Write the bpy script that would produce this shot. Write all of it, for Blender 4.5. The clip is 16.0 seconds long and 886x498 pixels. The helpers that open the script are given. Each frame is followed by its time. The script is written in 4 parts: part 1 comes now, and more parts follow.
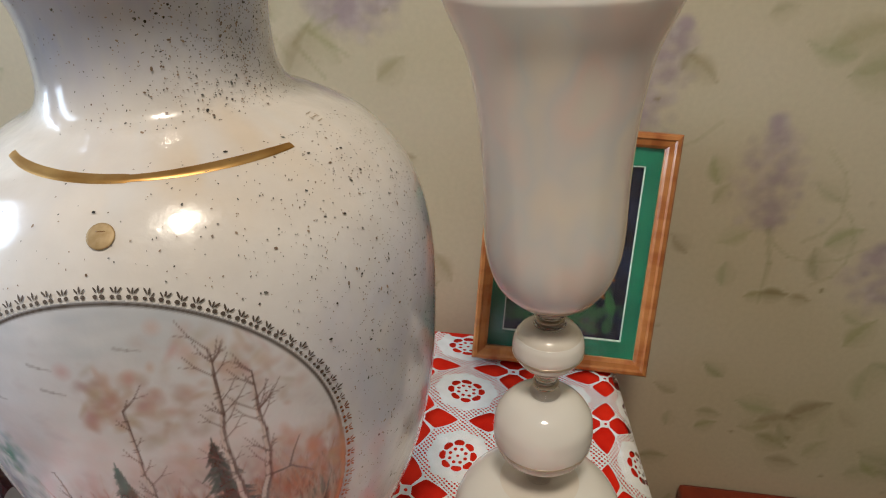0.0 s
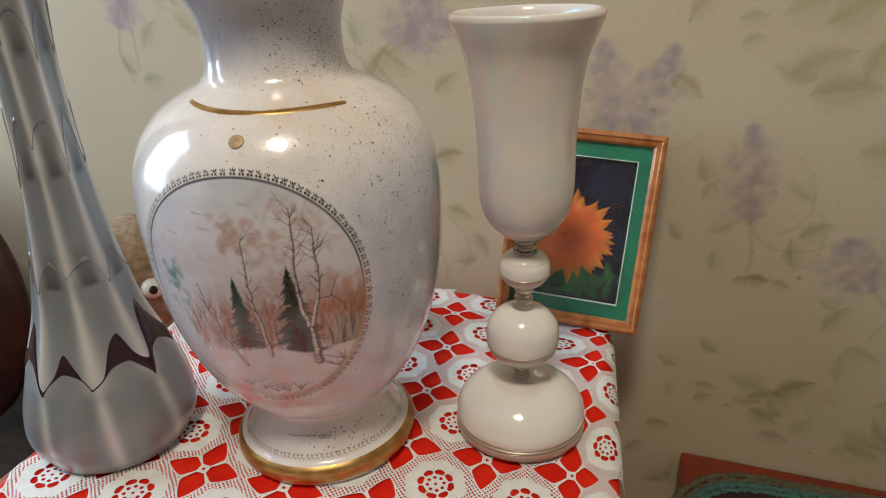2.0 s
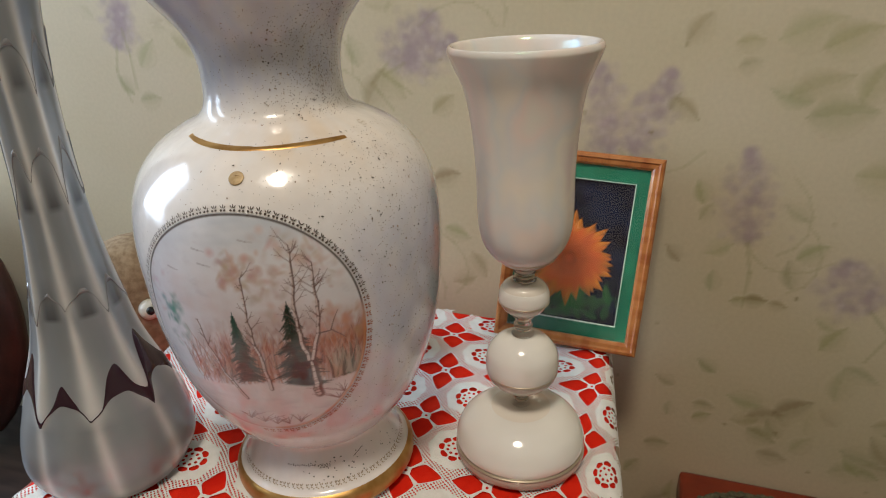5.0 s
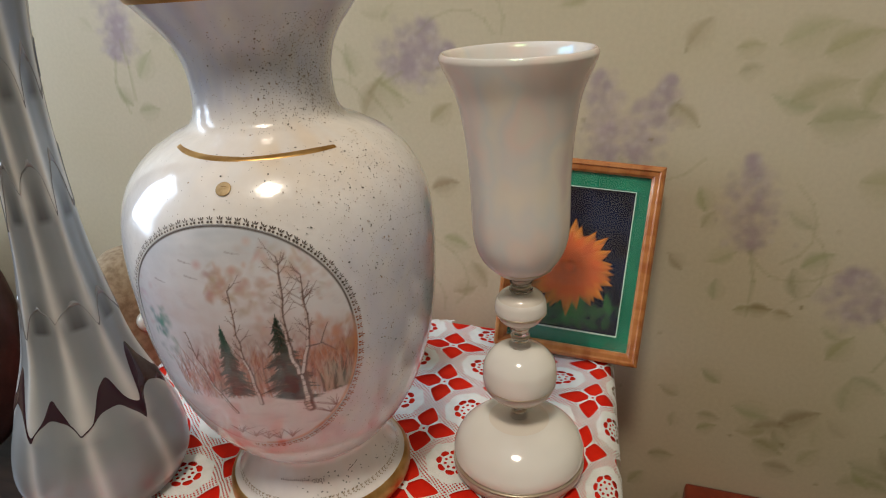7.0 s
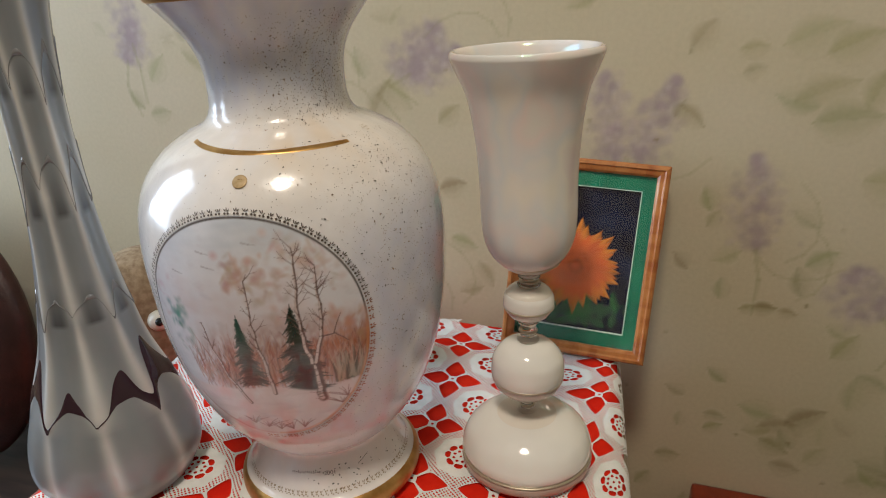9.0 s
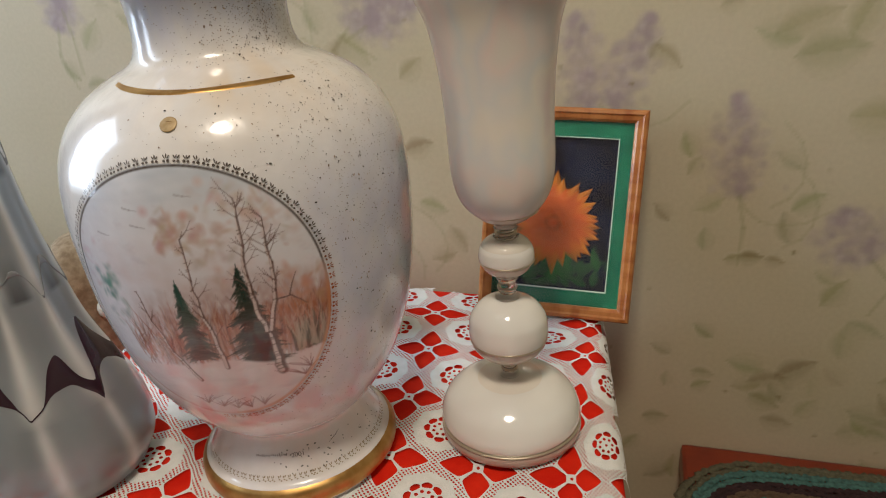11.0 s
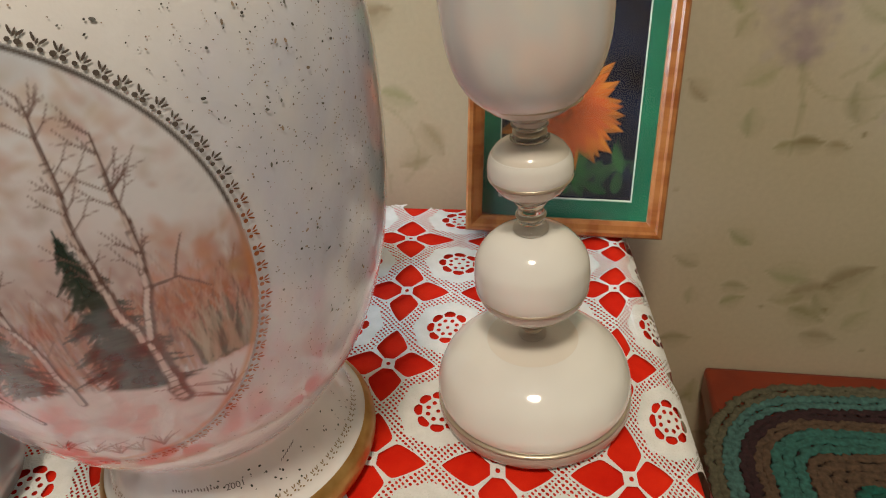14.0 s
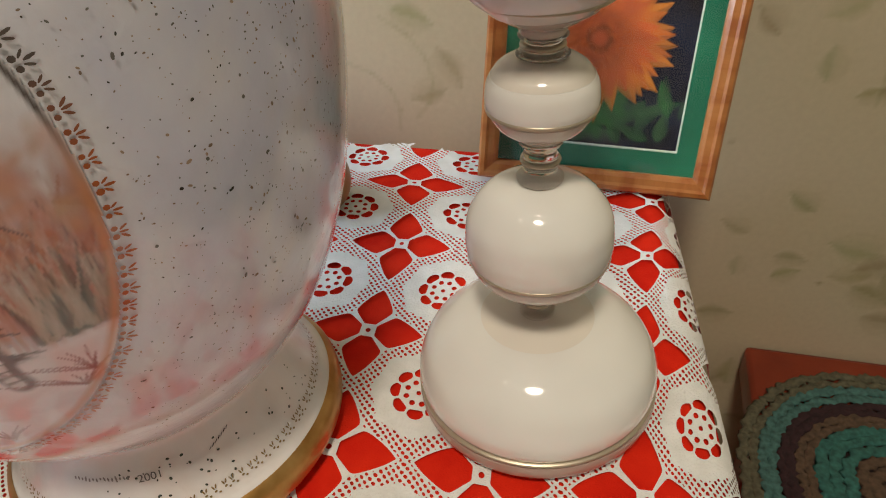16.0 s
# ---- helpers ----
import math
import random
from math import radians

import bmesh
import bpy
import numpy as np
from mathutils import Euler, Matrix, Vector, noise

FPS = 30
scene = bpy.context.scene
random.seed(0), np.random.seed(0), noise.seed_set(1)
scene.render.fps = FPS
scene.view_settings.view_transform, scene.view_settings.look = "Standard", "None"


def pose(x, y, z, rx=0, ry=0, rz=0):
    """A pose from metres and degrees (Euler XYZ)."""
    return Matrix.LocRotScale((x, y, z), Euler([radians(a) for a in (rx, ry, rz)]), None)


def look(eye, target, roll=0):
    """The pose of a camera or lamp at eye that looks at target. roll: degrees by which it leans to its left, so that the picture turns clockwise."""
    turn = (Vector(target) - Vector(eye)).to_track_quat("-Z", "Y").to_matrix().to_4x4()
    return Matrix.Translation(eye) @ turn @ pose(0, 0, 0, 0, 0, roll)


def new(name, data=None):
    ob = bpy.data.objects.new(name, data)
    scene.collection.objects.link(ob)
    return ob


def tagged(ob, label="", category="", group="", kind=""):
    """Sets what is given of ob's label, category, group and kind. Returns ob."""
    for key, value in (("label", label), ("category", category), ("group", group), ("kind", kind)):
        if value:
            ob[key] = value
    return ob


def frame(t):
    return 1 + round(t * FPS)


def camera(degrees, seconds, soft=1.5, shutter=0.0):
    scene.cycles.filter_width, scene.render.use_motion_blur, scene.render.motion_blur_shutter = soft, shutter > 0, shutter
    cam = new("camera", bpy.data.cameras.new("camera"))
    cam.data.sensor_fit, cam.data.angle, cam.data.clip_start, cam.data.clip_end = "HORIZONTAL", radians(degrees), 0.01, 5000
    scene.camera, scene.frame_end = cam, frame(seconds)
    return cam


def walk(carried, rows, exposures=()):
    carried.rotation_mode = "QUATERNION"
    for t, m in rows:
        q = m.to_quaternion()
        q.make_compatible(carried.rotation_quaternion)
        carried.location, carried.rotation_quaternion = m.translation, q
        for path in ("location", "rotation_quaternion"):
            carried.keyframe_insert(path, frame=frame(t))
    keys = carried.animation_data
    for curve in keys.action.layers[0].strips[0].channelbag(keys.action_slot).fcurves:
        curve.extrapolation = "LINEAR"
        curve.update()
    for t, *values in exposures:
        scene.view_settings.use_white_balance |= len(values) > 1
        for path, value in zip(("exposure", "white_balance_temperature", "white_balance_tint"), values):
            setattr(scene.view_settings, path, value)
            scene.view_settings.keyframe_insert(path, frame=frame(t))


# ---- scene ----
cam = camera(67.1, 16.0, soft=1.1)
PATH = [
    (0, (0.09, 0.081, 1.095), (-0.21, 1.824, 0.161), -0.6),
    (0.5, (0.129, 0.006, 1.098), (-0.364, 1.747, 0.247), 0.0),
    (1, (0.159, -0.042, 1.098), (-0.391, 1.696, 0.275), 0.1),
    (1.5, (0.175, -0.049, 1.099), (-0.379, 1.687, 0.274), -0.4),
    (2, (0.177, -0.061, 1.101), (-0.401, 1.667, 0.277), -0.9),
    (2.5, (0.173, -0.063, 1.101), (-0.393, 1.672, 0.283), -0.4),
    (3, (0.177, -0.065, 1.109), (-0.409, 1.648, 0.258), -1.7),
    (3.5, (0.175, -0.061, 1.114), (-0.405, 1.657, 0.27), -1.6),
    (4, (0.174, -0.058, 1.115), (-0.385, 1.678, 0.293), -0.4),
    (6.5, (0.172, -0.049, 1.117), (-0.415, 1.691, 0.323), -1.9),
    (7, (0.179, -0.046, 1.114), (-0.413, 1.696, 0.329), -1.5),
    (7.5, (0.178, -0.049, 1.115), (-0.442, 1.684, 0.333), -2.1),
    (8, (0.178, -0.051, 1.115), (-0.419, 1.699, 0.353), -1.6),
    (8.2, (0.179, -0.052, 1.114), (-0.411, 1.697, 0.343), -1.1),
    (10.3, (0.177, -0.064, 1.09), (-0.447, 1.687, 0.352), -3.3),
    (10.5, (0.176, -0.054, 1.085), (-0.405, 1.708, 0.336), -3.1),
    (11, (0.17, -0.027, 1.073), (-0.353, 1.726, 0.265), -3.6),
    (11.5, (0.163, -0.004, 1.058), (-0.385, 1.69, 0.147), -4.2),
    (12, (0.15, 0.021, 1.046), (-0.397, 1.68, 0.071), -4.9),
    (12.5, (0.136, 0.043, 1.038), (-0.348, 1.699, 0.026), -4.3),
    (13, (0.117, 0.07, 1.032), (-0.249, 1.725, -0.03), -3.6),
    (13.5, (0.108, 0.093, 1.025), (-0.064, 1.769, -0.053), -2.0),
    (14, (0.113, 0.109, 1.02), (-0.259, 1.739, -0.078), -5.2),
    (14.5, (0.123, 0.134, 1.008), (-0.366, 1.69, -0.15), -5.4),
    (15, (0.119, 0.152, 0.996), (-0.359, 1.685, -0.196), -5.6),
    (15.5, (0.118, 0.161, 0.988), (-0.363, 1.677, -0.225), -5.3),
    (16, (0.12, 0.169, 0.983), (-0.349, 1.681, -0.24), -4.5),
]
walk(cam, [(t, look(eye, target, roll)) for t, eye, target, roll in PATH],
     exposures=[(0.0, -0.08, 6350, 13), (10.5, -0.06, 6400, 13), (12.5, -0.14, 6900, 14), (13.5, 0.12, 6600, 12), (15.0, 0.14, 6550, 11), (16.0, 0.08, 6500, 11)])

# ---- world and light ----
world = bpy.data.worlds.new("world")
scene.world = world
world.use_nodes = True
wn = world.node_tree
sky = wn.nodes.new("ShaderNodeTexSky")
sky.sky_type = "NISHITA"
sky.sun_disc = False
sky.sun_elevation, sky.sun_rotation = radians(35), radians(60)
wn.nodes["Background"].inputs[1].default_value = 0.12
wn.links.new(sky.outputs[0], wn.nodes["Background"].inputs[0])


def area_lamp(name, place, target, size, power, color):
    data = bpy.data.lights.new(name, "AREA")
    data.shape, data.size, data.energy, data.color = "DISK", size, power, color
    ob = new(name, data)
    ob.matrix_world = look(place, target)
    return ob


# the ceiling lamp's bulb light, and daylight in the opening of the window
area_lamp("ceiling_lamp_light", (0.15, -0.35, 2.28), (0.1, -0.3, 0), 0.30, 15.0, (1.0, 0.88, 0.70))
sun_window = area_lamp("window_daylight", (-1.58, 0.1, 1.45), (0.0, 0.2, 1.0), 1.1, 27.0, (0.66, 0.82, 1.0))
sun_window.data.shape, sun_window.data.size, sun_window.data.size_y = "RECTANGLE", 0.95, 1.15


# ---- materials ----
def material(name, color, rough=0.5, metal=0.0, **more):
    m = bpy.data.materials.new(name)
    m.use_nodes = True
    b = m.node_tree.nodes["Principled BSDF"]
    b.inputs["Base Color"].default_value = (*color, 1)
    b.inputs["Roughness"].default_value = rough
    b.inputs["Metallic"].default_value = metal
    for key, value in more.items():
        b.inputs[key.replace("_", " ")].default_value = value
    return m


def node(m, kind, **sockets):
    n = m.node_tree.nodes.new(kind)
    for key, value in sockets.items():
        n.inputs[key].default_value = value
    return n


def link(m, a, b):
    m.node_tree.links.new(a, b)


def mottle(m, colors, scale, detail=6.0, bump=0.0, bump_scale=200.0, stretch=(1, 1, 1), low=0.35, high=0.65):
    """Colour that wanders between the given ones, and fine relief."""
    b = m.node_tree.nodes["Principled BSDF"]
    tc = m.node_tree.nodes.new("ShaderNodeTexCoord")
    mp = m.node_tree.nodes.new("ShaderNodeMapping")
    mp.inputs["Scale"].default_value = stretch
    link(m, tc.outputs["Object"], mp.inputs["Vector"])
    nz = node(m, "ShaderNodeTexNoise", Scale=scale, Detail=detail)
    link(m, mp.outputs[0], nz.inputs["Vector"])
    ramp = m.node_tree.nodes.new("ShaderNodeValToRGB")
    ramp.color_ramp.elements[0].position, ramp.color_ramp.elements[0].color = low, (*colors[0], 1)
    ramp.color_ramp.elements[1].position, ramp.color_ramp.elements[1].color = high, (*colors[-1], 1)
    for n, c in enumerate(colors[1:-1]):
        e = ramp.color_ramp.elements.new(low + (high - low) * (n + 1) / (len(colors) - 1))
        e.color = (*c, 1)
    link(m, nz.outputs[0], ramp.inputs[0])
    link(m, ramp.outputs[0], b.inputs["Base Color"])
    if bump:
        n2 = node(m, "ShaderNodeTexNoise", Scale=bump_scale, Detail=4.0)
        link(m, mp.outputs[0], n2.inputs["Vector"])
        bp = node(m, "ShaderNodeBump", Strength=bump, Distance=0.001)
        link(m, n2.outputs[0], bp.inputs["Height"])
        link(m, bp.outputs[0], b.inputs["Normal"])
    return m


def painted(name, rough=0.5, bump=0.0, bump_scale=300.0, grain=0.12, **more):
    """A surface painted in its colour attribute, with fine grain."""
    m = material(name, (0.5, 0.5, 0.5), rough, **more)
    b = m.node_tree.nodes["Principled BSDF"]
    at = m.node_tree.nodes.new("ShaderNodeAttribute")
    at.attribute_name = "paint"
    nz = node(m, "ShaderNodeTexNoise", Scale=bump_scale, Detail=5.0)
    tc = m.node_tree.nodes.new("ShaderNodeTexCoord")
    link(m, tc.outputs["Object"], nz.inputs["Vector"])
    mr = node(m, "ShaderNodeMapRange")
    mr.inputs[1].default_value, mr.inputs[2].default_value = 0.3, 0.7
    mr.inputs[3].default_value, mr.inputs[4].default_value = 1 - grain, 1 + grain
    link(m, nz.outputs[0], mr.inputs[0])
    mx = m.node_tree.nodes.new("ShaderNodeVectorMath")
    mx.operation = "SCALE"
    link(m, at.outputs["Color"], mx.inputs[0])
    link(m, mr.outputs[0], mx.inputs["Scale"])
    link(m, mx.outputs[0], b.inputs["Base Color"])
    if bump:
        bp = node(m, "ShaderNodeBump", Strength=bump, Distance=0.001)
        link(m, nz.outputs[0], bp.inputs["Height"])
        link(m, bp.outputs[0], b.inputs["Normal"])
        link(m, bp.outputs[0], b.inputs["Coat Normal"])
    return m


WALLPAPER = painted("wallpaper_print", 0.62, 0.22, 220.0, 0.03)
PLASTER = mottle(material("plain_wallpaper", (0.6, 0.57, 0.45), 0.7), [(0.48, 0.43, 0.31), (0.55, 0.49, 0.37)], 6.0)
CEILING = mottle(material("ceiling_paint", (0.75, 0.74, 0.7), 0.8), [(0.7, 0.69, 0.65), (0.78, 0.77, 0.73)], 3.0)
FLOOR = mottle(material("brown_floor_paint", (0.2, 0.1, 0.05), 0.4), [(0.14, 0.065, 0.03), (0.24, 0.12, 0.06)], 8.0)
RED_CLOTH = mottle(material("red_cloth", (0.75, 0.02, 0.006), 0.8, Specular_IOR_Level=0.12), [(0.66, 0.014, 0.004), (0.82, 0.03, 0.008)], 40.0, bump=0.5, bump_scale=1500.0)
LACE = mottle(material("white_crochet", (0.78, 0.77, 0.74), 0.85, Specular_IOR_Level=0.2), [(0.8, 0.79, 0.76), (0.88, 0.87, 0.85)], 120.0, bump=0.9, bump_scale=900.0)
RED_WOOD = mottle(material("red_brown_wood", (0.3, 0.05, 0.02), 0.35), [(0.24, 0.035, 0.014), (0.36, 0.06, 0.022)], 10.0, stretch=(1, 8, 8))
GOLD = mottle(material("gilding", (0.6, 0.36, 0.12), 0.36, 0.85), [(0.42, 0.22, 0.06), (0.64, 0.39, 0.14)], 60.0)
CLEAR = material("clear_glass", (0.97, 0.93, 0.9), 0.03, Transmission_Weight=1.0, IOR=1.48)
AMETHYST = material("dark_amethyst_glass", (0.03, 0.012, 0.02), 0.06)
RED_PAINT = mottle(material("red_gloss_paint", (0.4, 0.06, 0.015), 0.35), [(0.17, 0.02, 0.006), (0.25, 0.035, 0.009)], 14.0, bump=0.2, bump_scale=120.0)
PINE = mottle(material("varnished_pine", (0.5, 0.22, 0.07), 0.3, Coat_Weight=0.4), [(0.34, 0.1, 0.022), (0.46, 0.17, 0.045), (0.52, 0.21, 0.06)], 14.0, stretch=(6, 6, 1))


# ---- helpers of this scene ----
def part(name, bm, mat, parent=None, label="", smooth=True):
    """Links a bmesh as one mesh object under a thing or a part."""
    me = bpy.data.meshes.new(name)
    bm.normal_update()
    bm.to_mesh(me)
    bm.free()
    me.materials.append(mat)
    if smooth:
        for p in me.polygons:
            p.use_smooth = True
    ob = new(name, me)
    ob.parent = parent
    return tagged(ob, label)


def thing(name, place=(0, 0, 0), label="", category="", group="", kind="", turn=(0, 0, 0)):
    ob = new(name)
    ob.empty_display_size = 0.05
    ob.matrix_world = pose(*place, *turn)
    return tagged(ob, label, category, group, kind)


def smoothline(points, steps=6):
    """A smooth line through (r, z) points; a point given twice makes a sharp corner."""
    out = []
    p = [Vector(q) for q in points]
    for n in range(len(p) - 1):
        a, b, c, d = p[max(n - 1, 0)], p[n], p[n + 1], p[min(n + 2, len(p) - 1)]
        if (b - c).length < 1e-7:
            continue
        for k in range(steps):
            t = k / steps
            q = 0.5 * (2 * b + (c - a) * t + (2 * a - 5 * b + 4 * c - d) * t * t + (3 * b - a - 3 * c + d) * t ** 3)
            out.append((max(q[0], 0.0), q[1]))
    out.append(tuple(p[-1]))
    return out


def lathe(line, seg=96, wobble=None):
    """A surface of revolution about z of a line of (r, z); wobble(angle, z) scales r."""
    bm = bmesh.new()
    rings = []
    for r, z in line:
        if r < 1e-6:
            rings.append([bm.verts.new((0, 0, z))])
            continue
        ring = []
        for k in range(seg):
            a = 2 * math.pi * k / seg
            q = r * (wobble(a, z) if wobble else 1)
            ring.append(bm.verts.new((q * math.cos(a), q * math.sin(a), z)))
        rings.append(ring)
    for lo, hi in zip(rings, rings[1:]):
        for k in range(seg):
            j = (k + 1) % seg
            if len(lo) == 1 and len(hi) == 1:
                continue
            if len(lo) == 1:
                bm.faces.new((lo[0], hi[j], hi[k]))
            elif len(hi) == 1:
                bm.faces.new((lo[k], lo[j], hi[0]))
            else:
                bm.faces.new((lo[k], lo[j], hi[j], hi[k]))
    bmesh.ops.recalc_face_normals(bm, faces=bm.faces)
    return bm


def block(x0, x1, y0, y1, z0, z1, bevel=0.0, seg=2):
    bm = bmesh.new()
    bmesh.ops.create_cube(bm, size=1)
    for v in bm.verts:
        v.co = ((x0 + x1) / 2 + v.co.x * (x1 - x0), (y0 + y1) / 2 + v.co.y * (y1 - y0), (z0 + z1) / 2 + v.co.z * (z1 - z0))
    if bevel:
        bmesh.ops.bevel(bm, geom=bm.edges[:], offset=bevel, segments=seg, affect="EDGES", profile=0.6)
    return bm


def wall_slab(name, *box, mat=None, label=""):
    ob = part(name, block(*box), mat or PLASTER, None, "", False)
    return tagged(ob, label, "wall", "", "structure")


# ---- the room ----
WALL_Y, TOP = 0.6145, 0.7505
wall_slab("wall_back", -1.7, 1.6, WALL_Y, WALL_Y + 0.15, 0, 2.5, label="papered wall in faded cream with lilac sprays")
wall_slab("wall_front", -1.7, 1.6, -2.35, -2.2, 0, 2.5, label="plain papered wall of the room")
tagged(part("floor", block(-1.85, 1.75, -2.35, 0.7645, -0.1, 0), FLOOR, None, "", False), "brown painted floor", "floor", "", "structure")
tagged(part("ceiling", block(-1.85, 1.75, -2.35, 0.7645, 2.5, 2.6), CEILING, None, "", False), "white painted ceiling", "ceiling", "", "structure")
wall_slab("wall_right", 1.6, 1.75, -2.35, 0.7645, 0, 2.5, label="plain papered wall of the room")
# the wall with the window, in four pieces round its opening
wl = thing("wall_left", (0, 0, 0), "plain papered wall with a window opening", "wall", "", "structure")
for box in ((-1.85, -1.7, -2.35, -0.4, 0, 2.5), (-1.85, -1.7, 0.6, 0.7645, 0, 2.5), (-1.85, -1.7, -0.4, 0.6, 0, 0.85), (-1.85, -1.7, -0.4, 0.6, 2.05, 2.5)):
    part("wall_piece", block(*box), PLASTER, wl, "", False)

# ---- the table with its two cloths ----
table = thing("table", (0, 0, 0), "small wooden table under a red cloth and crochet lace", "table")
part("tabletop", block(-0.26, 0.14, 0.02, 0.565, TOP - 0.03, TOP - 0.004, 0.004), RED_WOOD, table)
for x in (-0.235, 0.11):
    for y in (0.05, 0.545):
        part("leg", block(x - 0.02, x + 0.02, y - 0.02, y + 0.02, 0, TOP - 0.03, 0.003), RED_WOOD, table)


# ---- painting on surfaces ----
class Canvas:
    """A sheet of colour over a rectangle in metres, painted by soft stamps and strokes."""

    def __init__(self, x0, x1, y0, y1, step, color):
        self.nx, self.ny = int(round((x1 - x0) / step)) + 1, int(round((y1 - y0) / step)) + 1
        self.xs, self.ys = np.linspace(x0, x1, self.nx), np.linspace(y0, y1, self.ny)
        self.X, self.Y = np.meshgrid(self.xs, self.ys)
        self.c = np.ones((self.ny, self.nx, 3)) * np.array(color)
        self.step = step

    def window(self, x, y, r):
        i0, i1 = np.searchsorted(self.xs, [x - r, x + r])
        j0, j1 = np.searchsorted(self.ys, [y - r, y + r])
        return slice(j0, j1), slice(i0, i1)

    def blend(self, win, a, color):
        a = np.clip(a, 0, 1)[..., None]
        self.c[win] = self.c[win] * (1 - a) + np.array(color) * a

    def spot(self, x, y, rx, ry, color, alpha=1.0, turn=0.0, soft=0.5):
        w = self.window(x, y, 1.3 * max(rx, ry))
        dx, dy = self.X[w] - x, self.Y[w] - y
        ca, sa = math.cos(turn), math.sin(turn)
        d = np.sqrt(((dx * ca + dy * sa) / rx) ** 2 + ((dy * ca - dx * sa) / ry) ** 2)
        self.blend(w, alpha * np.clip((1 - d) / soft, 0, 1), color)

    def leaf(self, x, y, length, width, turn, color, alpha=1.0, soft=0.35):
        """A pointed leaf from (x, y) along turn, with a paler half and a vein."""
        cx, cy = x + math.cos(turn) * length / 2, y + math.sin(turn) * length / 2
        w = self.window(cx, cy, length * 0.65)
        dx, dy = self.X[w] - x, self.Y[w] - y
        s = (dx * math.cos(turn) + dy * math.sin(turn)) / length
        t = dy * math.cos(turn) - dx * math.sin(turn)
        half = width / 2 * np.clip(np.sin(np.pi * np.clip(s, 0, 1) ** 0.8), 0.0, 1) + 1e-9
        d = np.abs(t) / half
        inside = np.clip((1 - d) / soft, 0, 1) * (s > 0) * (s < 1)
        self.blend(w, alpha * inside * np.where(t > 0, 1.0, 0.6), color)
        vein = np.clip(1 - np.abs(t) / (0.9 * self.step), 0, 1) * (s > 0) * (s < 1)
        self.blend(w, 0.14 * alpha * vein, [0.6 * v for v in color])

    def stroke(self, points, w0, w1, color, alpha=1.0, soft=0.5):
        """A brush line through points, w0 wide at its start and w1 at its end."""
        total = len(points) - 1
        for n in range(total):
            (xa, ya), (xb, yb) = points[n], points[n + 1]
            wa, wb = w0 + (w1 - w0) * n / total, w0 + (w1 - w0) * (n + 1) / total
            length = math.hypot(xb - xa, yb - ya) + 1e-9
            win = self.window((xa + xb) / 2, (ya + yb) / 2, length / 2 + max(w0, w1) + 2 * self.step)
            dx, dy = self.X[win] - xa, self.Y[win] - ya
            s = np.clip((dx * (xb - xa) + dy * (yb - ya)) / length ** 2, 0, 1)
            d = np.hypot(dx - s * (xb - xa), dy - s * (yb - ya))
            half = (wa + (wb - wa) * s) / 2
            edge = np.maximum(soft * self.step, half * soft)
            self.blend(win, alpha * np.clip((half - d) / edge + 0.5, 0, 1), color)

    def sheet(self, name, mapping, mat, parent=None, keep=None, label=""):
        """The painted sheet as a mesh; mapping takes the arrays of x and y to places."""
        co = np.stack(mapping(self.X.ravel(), self.Y.ravel()), -1)
        n = np.arange(self.nx * self.ny).reshape(self.ny, self.nx)
        quads = np.stack([n[:-1, :-1], n[:-1, 1:], n[1:, 1:], n[1:, :-1]], -1).reshape(-1, 4)
        if keep is not None:
            k = keep(self.X, self.Y).ravel()
            quads = quads[k[quads].all(1)]
        return mesh_from(name, co, quads, mat, parent, self.c.reshape(-1, 3), label)


def mesh_from(name, co, faces, mat, parent=None, color=None, label="", smooth=True):
    me = bpy.data.meshes.new(name)
    me.from_pydata([tuple(v) for v in co], [], [tuple(int(i) for i in q) for q in faces])
    if color is not None:
        at = me.color_attributes.new("paint", "FLOAT_COLOR", "POINT")
        at.data.foreach_set("color", np.c_[np.clip(color, 0, 1), np.ones(len(color))].ravel())
    me.materials.append(mat)
    if smooth:
        me.polygons.foreach_set("use_smooth", [True] * len(me.polygons))
    me.update()
    ob = new(name, me)
    ob.parent = parent
    return tagged(ob, label)


def clouds(X, Y, scale, seed, octaves=3):
    """Smooth random clouds in about -1 to 1, from sums of turned waves."""
    rng = np.random.RandomState(seed)
    out = np.zeros_like(X)
    for o in range(octaves):
        for _ in range(6):
            a, ph = rng.uniform(0, 2 * math.pi), rng.uniform(0, 6.3)
            k = 2 ** o * rng.uniform(0.7, 1.4) / scale
            out += np.sin(6.283 * k * (X * math.cos(a) + Y * math.sin(a)) + ph) / 6 / 1.6 ** o
    return out


# ---- the printed wallpaper ----
wp = Canvas(-0.98, 0.86, 0.40, 1.42, 0.0024, (0.56, 0.49, 0.335))
cl = clouds(wp.X, wp.Y, 0.35, 3)[..., None]
wp.c += cl * np.array([0.02, 0.02, 0.028])
rng = np.random.RandomState(11)
OLIVE, LILAC, BROWN = (0.28, 0.265, 0.115), (0.37, 0.29, 0.29), (0.24, 0.19, 0.08)


